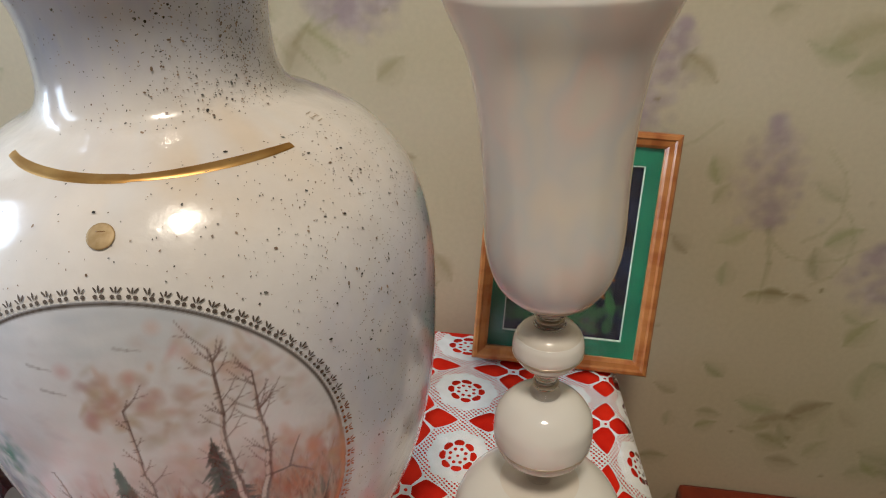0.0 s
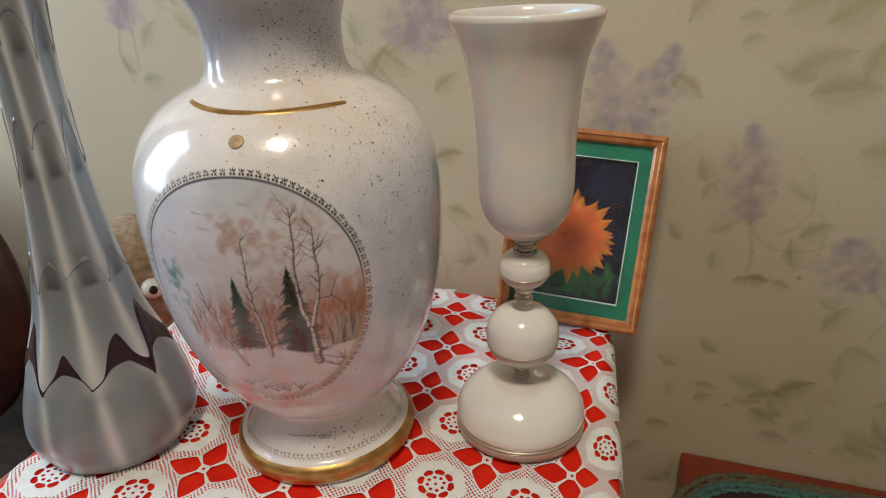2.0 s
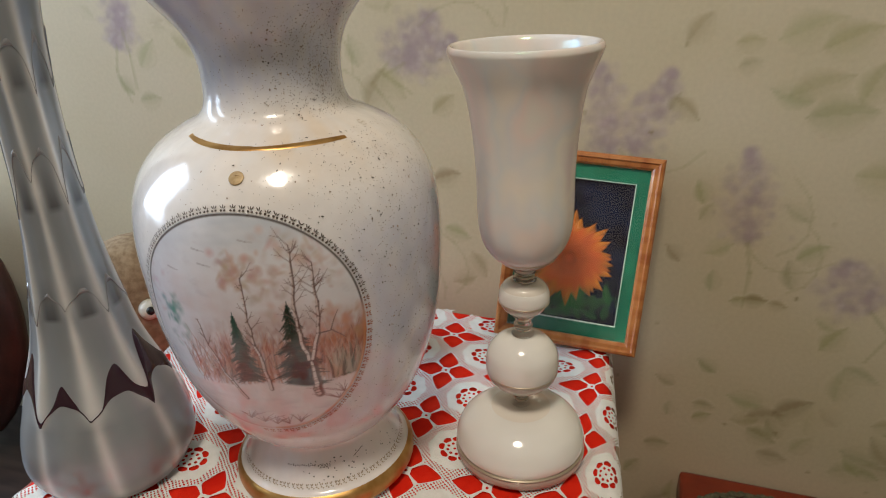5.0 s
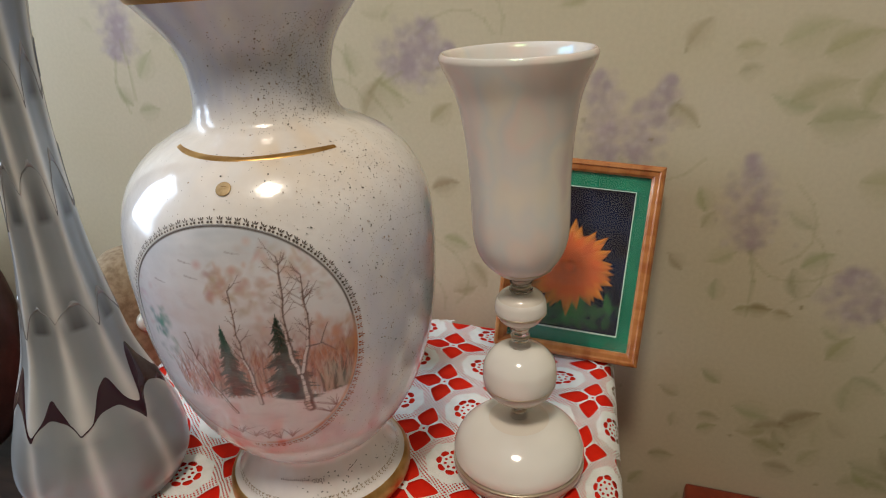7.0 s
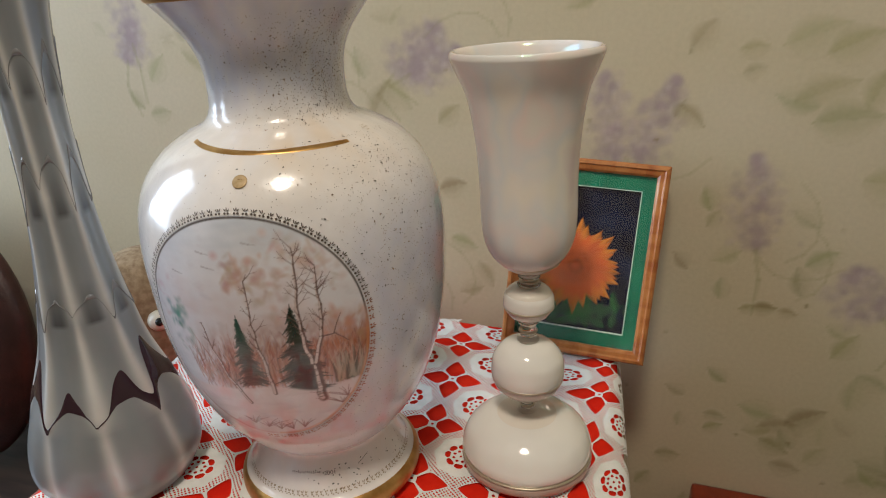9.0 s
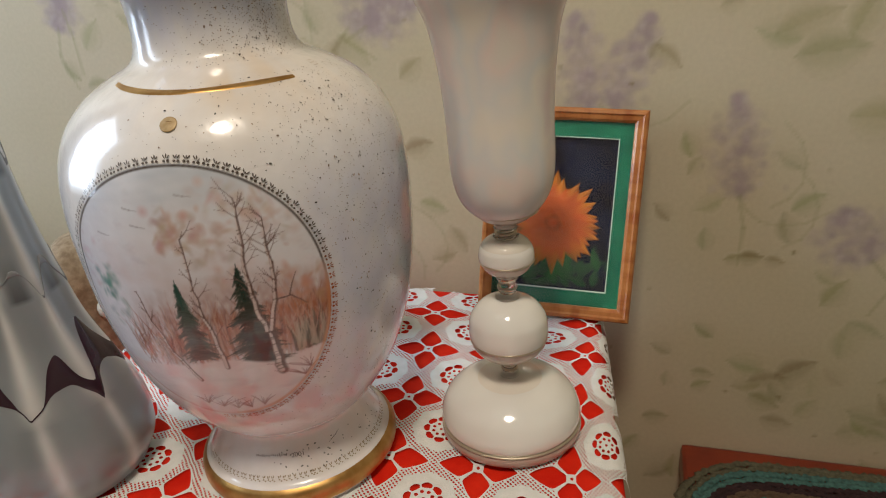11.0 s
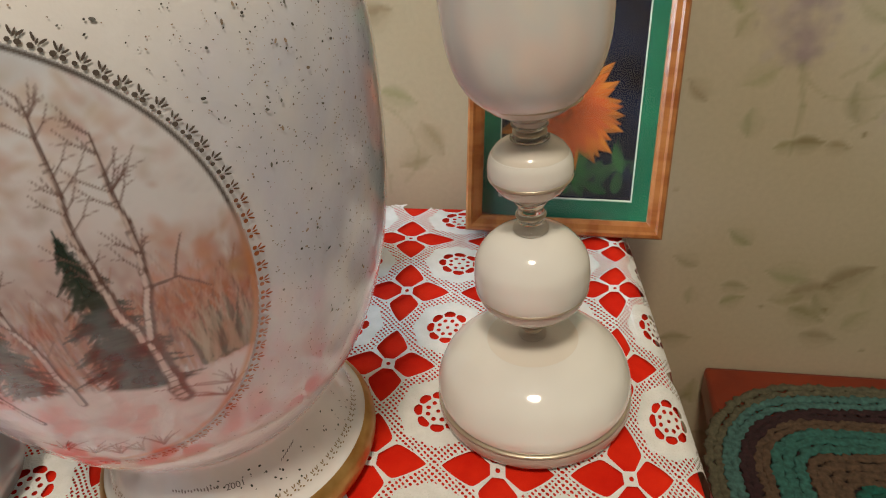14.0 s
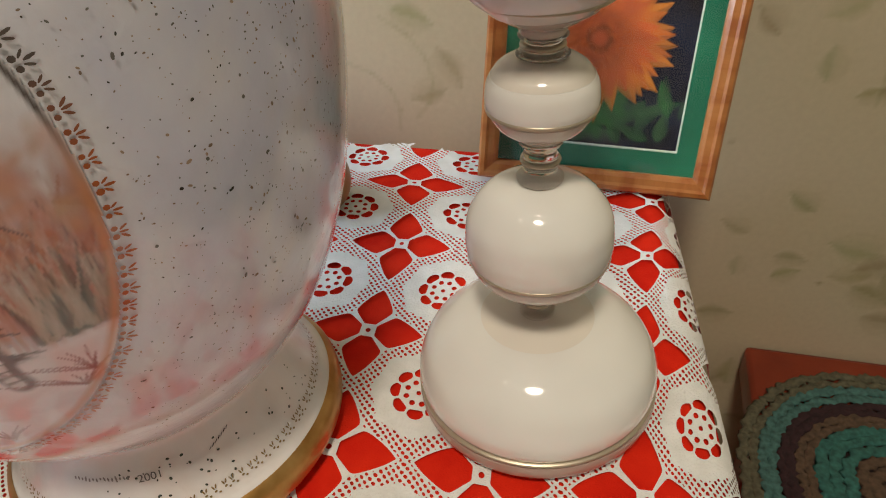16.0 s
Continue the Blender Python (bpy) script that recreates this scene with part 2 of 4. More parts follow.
def lilac_spray(x, z, length, width, turn, strength=0.5):
    """A lilac cone of small florets pointing along turn from its base."""
    for n in range(260):
        s = rng.uniform(0, 1)
        half = width / 2 * (0.35 + 0.65 * math.sin(math.pi * min(1, 0.2 + 0.75 * (1 - s)))) * (1 - s ** 3 * 0.75)
        t = rng.normal(0, 0.5) * half
        px, pz = x + math.cos(turn) * s * length - math.sin(turn) * t, z + math.sin(turn) * s * length + math.cos(turn) * t
        k = rng.uniform(0.75, 1.2)
        wp.spot(px, pz, 0.0065, 0.006, [v * k for v in LILAC], 0.15 * strength * rng.uniform(0.5, 2.2), rng.uniform(0, 3), 0.6)
    for n in range(45):
        s, t = rng.uniform(0, 0.95), rng.normal(0, 0.3) * width
        wp.spot(x + math.cos(turn) * s * length - math.sin(turn) * t * (1 - 0.6 * s), z + math.sin(turn) * s * length + math.cos(turn) * t * (1 - 0.6 * s), 0.0042, 0.0042, (0.31, 0.24, 0.26) if n % 2 else (0.55, 0.48, 0.44), 0.25, 0, 0.8)
    wp.stroke([(x, z), (x - math.cos(turn) * 0.03 + 0.004, z - math.sin(turn) * 0.03), (x + 0.006, z - math.sin(turn) * 0.07)], 0.004, 0.003, OLIVE, 0.35)


def paper_leaf(x, z, length, turn, strength=0.4, fat=0.72):
    """A faded leaf: a soft body round its middle, a paler half, a vein and an outline painted like pressed relief."""
    turn = radians(turn) + rng.normal(0, 0.08)
    x, z = x - math.cos(turn) * length / 2, z - math.sin(turn) * length / 2
    col = [v * rng.uniform(0.9, 1.12) for v in (OLIVE if rng.uniform() < 0.75 else BROWN)]
    wp.spot(x + math.cos(turn) * length / 2, z + math.sin(turn) * length / 2, length, length * 0.7, (0.45, 0.42, 0.25), 0.3 * strength, turn, 1.0)
    wp.leaf(x, z, length, length * fat, turn, col, 1.05 * strength * rng.uniform(0.7, 1.1), 0.6)
    wp.leaf(x + 0.1 * length * math.cos(turn), z + 0.1 * length * math.sin(turn), length * 0.7, length * fat * 0.55, turn + 0.15, col, 0.45 * strength, 0.9)
    # the relief's light and shade in the colour: one edge pale, one dark
    for side_ in (-1, 1):
        edge_ = []
        for k in range(9):
            q, half = k / 8, side_ * 0.52 * fat * length * math.sin(math.pi * (k / 8) ** 0.8)
            edge_.append((x + q * length * math.cos(turn) - half * math.sin(turn), z + q * length * math.sin(turn) + half * math.cos(turn)))
        wp.stroke(edge_, 0.0022, 0.0016, (0.66, 0.6, 0.45) if side_ > 0 else BROWN, 0.2 * strength, 1.4)


def leaf_trail(x, z, count, spread, size, strength):
    for k in range(count):
        paper_leaf(x + rng.normal(0, spread), z + rng.normal(0, spread * 0.7), size * rng.uniform(0.7, 1.3), rng.uniform(-40, 215), strength, rng.uniform(0.5, 0.8))


# base, length, width and lean of each lilac cone
SPRAYS = [(0.130, 0.930, 0.088, 0.055, 1.72), (0.152, 0.930, 0.088, 0.048, 1.22), (0.271, 0.848, 0.098, 0.056, 1.68), (0.392, 0.790, 0.06, 0.09, 2.2), (-0.105, 1.010, 0.075, 0.06, 0.75), (-0.085, 1.012, 0.06, 0.05, 0.45), (-0.452, 1.02, 0.05, 0.055, 1.2), (-0.44, 1.04, 0.09, 0.05, 1.6), (0.66, 1.0, 0.1, 0.06, 1.7), (-0.75, 0.95, 0.1, 0.06, 1.5), (0.56, 0.72, 0.09, 0.06, 1.2)]
for x, z, length, width, turn in SPRAYS:
    lilac_spray(x, z, length, width, turn, 0.75)
# leaves beside the sprays and in trails between them: place, length, lean, strength
for x, z, length, turn, strength in [(0.201, 1.053, 0.035, 60, 0.4), (0.245, 1.041, 0.026, 10, 0.45), (0.247, 1.022, 0.022, 20, 0.4), (0.199, 0.978, 0.032, -40, 0.45), (0.187, 0.985, 0.02, 60, 0.35), (0.222, 0.899, 0.028, 105, 0.5), (0.229, 0.879, 0.022, 60, 0.45), (0.331, 0.846, 0.034, 30, 0.5), (0.315, 0.82, 0.034, 100, 0.35), (0.203, 0.831, 0.024, 130, 0.4), (0.244, 0.805, 0.026, 80, 0.45), (0.288, 0.788, 0.024, 5, 0.7), (0.272, 0.786, 0.016, 20, 0.5), (0.31, 0.785, 0.02, -15, 0.4), (0.366, 0.755, 0.036, 60, 0.5), (0.355, 0.77, 0.024, 150, 0.4), (0.253, 0.702, 0.026, 150, 0.5), (0.213, 0.676, 0.024, 160, 0.45), (0.257, 0.651, 0.024, 8, 0.55), (0.256, 0.636, 0.022, 15, 0.5), (0.297, 0.665, 0.04, 165, 0.5), (0.345, 0.665, 0.045, 25, 0.5), (0.32, 0.65, 0.04, 15, 0.45), (0.32, 0.623, 0.036, -20, 0.5), (0.335, 0.598, 0.034, -5, 0.5), (0.3, 0.64, 0.03, 190, 0.4), (0.36, 0.62, 0.03, 60, 0.4), (0.213, 0.588, 0.03, 10, 0.45), (0.22, 0.64, 0.02, 100, 0.35), (0.293, 1.053, 0.055, 15, 0.35), (0.308, 1.004, 0.055, 25, 0.35), (0.325, 1.046, 0.05, 20, 0.4), (0.33, 0.98, 0.06, 10, 0.45), (0.285, 0.995, 0.04, 160, 0.3), (0.35, 1.01, 0.045, 70, 0.4), (-0.12, 0.985, 0.05, 60, 0.4), (-0.1, 0.99, 0.045, -50, 0.4), (-0.143, 1.023, 0.035, 110, 0.35), (-0.04, 0.893, 0.035, 20, 0.5), (-0.028, 0.827, 0.034, -25, 0.5), (-0.043, 0.972, 0.032, 40, 0.5), (-0.416, 0.959, 0.034, 10, 0.5), (-0.411, 1.013, 0.04, 50, 0.4), (-0.45, 0.975, 0.03, 140, 0.4), (-0.002, 0.79, 0.036, -60, 0.45), (-0.02, 0.77, 0.03, 200, 0.4), (0.31, 0.885, 0.03, 150, 0.35), (0.245, 0.84, 0.03, 200, 0.35)]:
    paper_leaf(x, z, length, turn, strength)
for x, z, count, spread, size, strength in [(0.45, 0.95, 9, 0.05, 0.04, 0.4), (0.46, 0.68, 9, 0.05, 0.036, 0.4), (-0.3, 0.86, 7, 0.05, 0.034, 0.35), (-0.36, 1.08, 6, 0.04, 0.036, 0.35), (0.40, 0.60, 8, 0.04, 0.034, 0.4), (0.24, 0.52, 8, 0.05, 0.03, 0.4), (-0.2, 0.9, 5, 0.05, 0.03, 0.35), (0.09, 1.1, 6, 0.05, 0.035, 0.35)]:
    leaf_trail(x, z, count, spread, size, strength)
for n in range(30):
    leaf_trail(rng.uniform(-0.9, 0.8), rng.uniform(0.42, 1.4), 3, 0.03, 0.026, 0.16)
# thin stems, and dots of wear
for x, z, turn in [(0.012, 1.05, 1.9), (0.02, 1.05, 1.2), (-0.03, 0.75, 0.6), (0.272, 0.85, -1.4), (0.30, 0.84, 0.3), (0.14, 0.935, -1.2), (-0.145, 1.0, 1.3), (-0.13, 0.98, 1.9), (-0.045, 0.74, 1.2), (0.315, 0.80, 0.3)]:
    pts = [(x + math.cos(turn + 0.25 * k) * 0.016 * k, z + math.sin(turn + 0.25 * k) * 0.016 * k) for k in range(6)]
    wp.stroke(pts, 0.0035, 0.0025, OLIVE, 0.22)
for n in range(90):
    wp.spot(rng.uniform(-0.6, 0.7), rng.uniform(0.45, 1.2), 0.003, 0.0028, BROWN, rng.uniform(0.2, 0.8), 0, 0.6)
paper = wp.sheet("wallpaper", lambda x, y: (x, np.full_like(x, WALL_Y - 0.0008) , y), WALLPAPER)
tagged(paper, "cream wallpaper printed with faded lilacs and olive leaves", "wallpaper", "", "structure")

# ---- the red cloth ----
SHEAR, EDGE_R, EDGE_L, BACK = 0.125, 0.1825, -0.272, 0.576


def sheared(x, y):
    return x - SHEAR * (y - 0.313)


bm = block(EDGE_L + 0.001, EDGE_R - 0.001, 0.015, BACK, TOP - 0.2, TOP, 0.0165, 5)
bmesh.ops.subdivide_edges(bm, edges=[e for e in bm.edges if e.calc_length() > 0.1], cuts=24, use_grid_fill=True)
for v in bm.verts:
    drop = max(0.0, TOP - 0.01 - v.co.z)
    out = 0.03 * drop + 0.05 * drop * math.sin(60 * (v.co.y + v.co.x))
    v.co.x = sheared(v.co.x, v.co.y) + (out if v.co.x > 0 else -out)
tagged(part("red_tablecloth", bm, RED_CLOTH), "plain red cloth hanging over the table edges", "tablecloth")


# ---- the crochet lace ----
def lace_field(x, y, cut=None):
    """Above zero where the lace has thread; x and y from -0.5 to 0.5 over one square."""
    f = np.full_like(x, 0.05)

    def hole(d):
        np.minimum(f, d, out=f)

    ax, ay = np.abs(x), np.abs(y)
    s, t = np.maximum(ax, ay), np.minimum(ax, ay)
    # four pointed petals, and the eye in the middle
    out = s + 0.9 * t + 4.2 * t * t
    near, far = (0.84 * s - t) * 0.77 - 0.004, (0.44 - out) * 0.6
    petal = np.minimum(-0.016 * np.log(np.exp(-near / 0.016) + np.exp(-far / 0.016)), s - 0.06)
    hole(-petal)
    hole(np.hypot(x, y) - 0.02)
    # the rosettes at the corners
    cx, cy = 0.5 - ax, 0.5 - ay
    r, a = np.hypot(cx, cy), np.arctan2(cy, cx)
    k = np.abs((a / (math.pi / 4) + 0.5) % 1 - 0.5) * (math.pi / 4)
    outer = np.minimum(np.minimum(0.205 - r - 0.25 * k * k, r - 0.135), (math.pi / 8 - k) * r - 0.013)
    outer = np.minimum((0.036 - np.hypot(r - 0.172, 0.55 * k * r)), outer + 0.004)
    hole(-outer)
    k2 = np.abs(((a + math.pi / 8) / (math.pi / 4) + 0.5) % 1 - 0.5) * (math.pi / 4)
    hole(np.hypot(r - 0.092, k2 * r) - 0.021)
    hole(r - 0.018)
    # net of small holes beside the petal tips
    net = (out > 0.464) & (out < 0.73) & (t < 0.245) & (r > 0.247)
    p = 0.0525
    gx, gy = (x + y + 0.006 * np.sin(31 * x + 9 * y)) / p, (x - y + 0.006 * np.sin(27 * y - 8 * x)) / p
    dx, dy = (gx - np.round(gx)) * p, (gy - np.round(gy)) * p
    d = np.hypot(dx * 1.2, dy * 0.85) * 0.8 - 0.0146
    f[:] = np.where(net, np.minimum(f, d), f)
    if cut is not None:
        np.minimum(f, cut(x, y), out=f)
    return f


def contour(field, n=100):
    """The region above zero of a field on one square, as places and faces with smooth borders."""
    g = np.linspace(-0.5, 0.5, n + 1)
    X, Y = np.meshgrid(g, g)
    F = field(X, Y)
    verts, faces, known = [], [], {}

    def corner(j, i):
        key = (j, i)
        if key not in known:
            known[key] = len(verts)
            verts.append((g[i], g[j]))
        return known[key]

    def crossing(j, i, q, p):
        key = (j, i, q, p) if (j, i) < (q, p) else (q, p, j, i)
        if key not in known:
            a, b = F[j, i], F[q, p]
            u = a / (a - b)
            known[key] = len(verts)
            verts.append((g[i] + (g[p] - g[i]) * u, g[j] + (g[q] - g[j]) * u))
        return known[key]

    for j in range(n):
        for i in range(n):
            ring = [(j, i), (j, i + 1), (j + 1, i + 1), (j + 1, i)]
            up = [F[q] > 0 for q in ring]
            if not any(up):
                continue
            face = []
            for k in range(4):
                a, b = ring[k], ring[(k + 1) % 4]
                if up[k]:
                    face.append(corner(*a))
                if up[k] != up[(k + 1) % 4]:
                    face.append(crossing(*a, *b))
            if len(face) > 2:
                faces.append(face)
    return np.array(verts), faces


BEND = 0.015
# the squares of the hand-made lace, and where it is pulled a few millimetres out of true (square, millimetres)
A, B, O = Vector((0.0688, 0.0024, 0)), Vector((-0.0050, 0.0671, 0)), Vector((0.0143, 0.3167, TOP))
PULLS = np.array([(0, 3, -4, 2), (2, 2, 1, 12), (-0.5, 3.5, -9, -4), (0.5, 3.5, 0, -7), (2, 3, 8, -3), (2, 0, -7, -2), (0, 0, 4, 0), (-2.5, -0.5, 6, 2), (-0.5, 1.5, 4, 1), (0, 2, 3, 4), (1.5, -0.5, -2, -4), (0.5, 1.5, -1, 1), (0, 1, 2, 1)], float)


def near(u, v, k):
    return np.exp(-((u - PULLS[k, 0]) ** 2 + (v - PULLS[k, 1]) ** 2) / 1.1)


PULL_WEIGHTS = np.linalg.solve(np.array([[near(p[0], p[1], k) for k in range(len(PULLS))] for p in PULLS]) + 0.05 * np.eye(len(PULLS)), PULLS[:, 2:] / 1000)


def drape(uv, i, j, lift):
    """Lays points of the square (i, j) on the cloth, over the edges of the table."""
    u, v = uv[:, 0] + i, uv[:, 1] + j
    u = np.where(u > 2, 2 + (u - 2) * 0.62, u)
    x, y = O.x + u * A.x + v * B.x, O.y + u * A.y + v * B.y
    for k in range(len(PULLS)):
        x, y = x + near(u, v, k) * PULL_WEIGHTS[k, 0], y + near(u, v, k) * PULL_WEIGHTS[k, 1]
    z = np.full_like(x, TOP + lift) + 0.0007 * (1 + clouds(x, y, 0.05, 5, 2))
    flat = x + SHEAR * (y - 0.313)
    for sign, edge in ((1, EDGE_R), (-1, EDGE_L)):
        over = sign * (flat - edge) + BEND
        turn = np.clip(over / BEND, 0, math.pi / 2)
        drop = np.maximum(0, over - BEND * math.pi / 2)
        moved = edge - sign * BEND + sign * (BEND + lift + 0.001) * np.sin(turn) + sign * 0.06 * drop
        bent = over > 0
        z = np.where(bent, TOP + lift - BEND + (BEND + 0.001) * np.cos(turn) - drop, z)
        x = np.where(bent, sheared(moved, y), x)
    return np.stack([x, np.minimum(y, 0.5775), z], -1)


cloth = thing("lace_tablecloth", (0, 0, 0), "white crochet lace cloth of joined squares over red", "tablecloth")
whole = contour(lambda x, y: lace_field(x, y))
back = contour(lambda x, y: lace_field(x, y, lambda x, y: -0.31 - y + 0.17 * np.abs(np.cos(3.1416 * (x + 0.12))) + 0.012 * np.cos(50 * x)))
side = contour(lambda x, y: lace_field(x, y, lambda x, y: 0.02 - x + 0.02 * np.cos(12.566 * y * 2)))
for j in range(-4, 5):
    for i in range(-4, 4):
        uv, faces = side if i == 3 else back if j == 4 else whole
        square = mesh_from("crochet_square", drape(uv, i, j, 0.0012), faces, LACE, cloth)

# ---- the porcelain vase ----
VASE = [(0.0, 0.0), (0.0655, 0.0), (0.0655, 0.0), (0.0672, 0.004), (0.0668, 0.010), (0.0645, 0.0135), (0.060, 0.0165), (0.054, 0.026), (0.0485, 0.036), (0.0475, 0.041), (0.0515, 0.046), (0.0605, 0.054), (0.076, 0.077), (0.0885, 0.108), (0.0958, 0.143), (0.0985, 0.176), (0.0988, 0.199), (0.0958, 0.221), (0.0885, 0.239), (0.0755, 0.254), (0.059, 0.264), (0.0485, 0.269), (0.0438, 0.276), (0.0425, 0.288), (0.0435, 0.302), (0.0485, 0.316), (0.0590, 0.330), (0.0700, 0.3425)]
INSIDE = [(0.0700, 0.3425), (0.0718, 0.3452), (0.0705, 0.3470), (0.0675, 0.3450), (0.0550, 0.330), (0.0440, 0.314), (0.0400, 0.30), (0.039, 0.272), (0.05, 0.258), (0.072, 0.24), (0.085, 0.2), (0.07, 0.1), (0.0, 0.06)]
vase = thing("porcelain_vase", (-0.0485, 0.3175, TOP + 0.002), "large white porcelain vase painted with a winter birch wood", "vase", turn=(-0.5, -2.4, 0))
vase.scale = (1.017, 1.017, 1.024)
OUTER = smoothline(VASE, 5)
PR, PZ = np.array([p[0] for p in OUTER[6:]]), np.array([p[1] for p in OUTER[6:]])


def on_vase(phi, z, lift=0.0003):
    """Places on the vase at angles in degrees and heights."""
    r = np.interp(z, PZ, PR) + lift
    return r * np.cos(np.radians(phi)), r * np.sin(np.radians(phi)), z


GLAZE = painted("painted_glaze", 0.2, 0.4, 75.0, 0.03, Coat_Weight=0.8, Coat_Roughness=0.04)
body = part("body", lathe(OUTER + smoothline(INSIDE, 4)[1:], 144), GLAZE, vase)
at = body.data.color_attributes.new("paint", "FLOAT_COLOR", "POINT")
co = np.array([v.co[:] for v in body.data.vertices])
ang, hz = np.degrees(np.arctan2(co[:, 1], co[:, 0])), co[:, 2]
n1, n2 = clouds(ang / 300, hz, 0.06, 21), clouds(ang / 300, hz, 0.025, 22)
base = np.ones((len(co), 3)) * np.array([0.80, 0.775, 0.755])
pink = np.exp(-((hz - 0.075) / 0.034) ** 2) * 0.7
# grey glaze on the neck; cool light on one side put into the colour
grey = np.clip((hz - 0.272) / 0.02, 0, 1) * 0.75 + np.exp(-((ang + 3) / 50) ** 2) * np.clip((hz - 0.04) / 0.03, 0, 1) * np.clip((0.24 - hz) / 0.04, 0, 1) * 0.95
dust = np.exp(-((hz - 0.258) / 0.016) ** 2) * np.exp(-((ang + 45) / 40) ** 2) * 0.5
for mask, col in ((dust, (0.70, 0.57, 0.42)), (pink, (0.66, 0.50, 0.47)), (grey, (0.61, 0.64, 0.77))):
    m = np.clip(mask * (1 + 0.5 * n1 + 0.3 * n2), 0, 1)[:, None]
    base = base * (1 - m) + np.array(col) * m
base += 0.02 * n2[:, None] + np.stack([0.012 * n1, 0 * n1, -0.012 * n1], -1)
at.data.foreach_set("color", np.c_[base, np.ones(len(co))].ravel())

# gilded band round the foot, and the gold line at the neck
part("foot_band", lathe([(np.interp(z, PZ, PR) + 0.0004, z) for z in np.linspace(0.002, 0.0142, 10)], 144), GOLD, vase, "worn gold band")
part("rim_band", lathe([(np.interp(z, PZ, PR) + 0.0004, z) for z in np.linspace(0.3385, 0.3423, 5)], 144), GOLD, vase, "worn gold band at the rim")
bm = bmesh.new()
rows = []
for k in range(61):
    phi = -115 + 88 * k / 60
    w = 0.0006 * math.sin(math.pi * min(1, max(0.05, k / 60) ** 0.6 if k < 30 else (1.03 - k / 60) ** 0.6 * 1.2)) + 0.0004
    zc = 0.2590 + 0.0045 * ((phi + 60) / 55) ** 2 * (phi < -60)
    rows.append([bm.verts.new(on_vase(phi, zc + w * q, 0.0002 + 0.0005 * (1 - q * q))) for q in (-1, -0.5, 0, 0.5, 1)])
for a, b in zip(rows, rows[1:]):
    for k in range(4):
        bm.faces.new((a[k], b[k], b[k + 1], a[k + 1]))
part("gold_line", bm, GOLD, vase, "gold line along the neck")

# the oval painting: snow, birches, firs and a russet wood under a grey sky
MC, MZ, MW, MH = -79.4, 0.158, 0.0735, 0.0805
KX, KY = 0.95, 0.92
K = 0.0975 * math.pi / 180


def oval(x, y, grow=0.0):
    return np.abs((x + 0.0) / (MW + grow)) ** 2.15 + np.abs(y / (MH + grow)) ** 2.15


art = Canvas(-0.076, 0.076, -0.083, 0.083, 0.00055, (0.71, 0.715, 0.76))
X, Y = art.X, art.Y
prng = np.random.RandomState(5)


def wash(mask, color):
    m = np.clip(mask, 0, 1)[..., None]
    art.c = art.c * (1 - m) + np.array(color) * m


wash(np.clip((Y - 0.045) / 0.03, 0, 1) * (0.6 + 0.4 * clouds(X, Y * 2.5, 0.06, 31)), (0.44, 0.49, 0.56))
wash(np.clip(1 - np.abs(Y - 0.02) / 0.045, 0, 1) * (0.2 + 0.5 * clouds(X, Y, 0.04, 32)), (0.66, 0.55, 0.55))
wash(np.clip(clouds(X, Y * 1.8, 0.022, 36) * 1.6 - 0.5, 0, 1) * np.clip((Y + 0.005) / 0.03, 0, 1) * 0.35, (0.56, 0.53, 0.58))
wash(np.clip((-X - 0.035) / 0.03, 0, 1) * 0.5, (0.56, 0.57, 0.63))
# far wood, russet and mottled
wash(np.clip(1.3 - np.abs(Y + 0.014 - 0.004 * np.sin(60 * X)) / 0.026, 0, 1) * np.clip(0.75 + 0.5 * clouds(X * 2.2, Y, 0.022, 33), 0, 1) * np.clip((X + 0.042) / 0.02, 0, 1), (0.29, 0.115, 0.075))
wash(np.clip(1.1 - np.abs(Y + 0.010) / 0.026, 0, 1) * np.clip((X - 0.032) / 0.02, 0, 1) * np.clip(0.65 + 0.5 * clouds(X * 3, Y, 0.03, 37), 0, 1), (0.42, 0.15, 0.065))
for n in range(520):
    x = prng.uniform(-0.045, 0.07)
    y = -0.036 + prng.normal(0.006, 0.006)
    hgt = prng.uniform(0.008, 0.034) * (1 if x > -0.02 else 0.7)
    col = [(0.34, 0.13, 0.08), (0.40, 0.2, 0.14), (0.16, 0.09, 0.07), (0.52, 0.34, 0.28)][prng.randint(4)]
    art.stroke([(x, y), (x + prng.normal(0, 0.002), y + hgt * 0.5), (x + prng.normal(0, 0.004), y + hgt)], 0.0014, 0.0005, col, prng.uniform(0.18, 0.55))


def clump(x, y, rx, ry, count, color, alpha=0.3):
    """A loose cloud of brush dabs."""
    for n in range(count):
        art.spot(x + prng.normal(0, rx), y + prng.normal(0, ry), prng.uniform(0.002, 0.0055), prng.uniform(0.0014, 0.004), [c * prng.uniform(0.85, 1.15) for c in color], alpha * prng.uniform(0.3, 1.1), prng.uniform(0, 3), 0.85)


ROSE_LEAF = (0.50, 0.34, 0.29)
for x, y, rx, ry, count, alpha in ((0.002, 0.047, 0.005, 0.006, 44, 0.6), (-0.005, 0.042, 0.003, 0.006, 18, 0.6), (0.0095, 0.042, 0.004, 0.004, 16, 0.5), (0.012, 0.030, 0.004, 0.003, 12, 0.4), (0.033, 0.056, 0.010, 0.007, 60, 0.45), (0.048, 0.046, 0.007, 0.008, 36, 0.42), (0.022, 0.040, 0.005, 0.006, 18, 0.35), (0.022, 0.018, 0.004, 0.004, 12, 0.4)):
    clump(x, y, rx, ry, count, ROSE_LEAF, alpha)
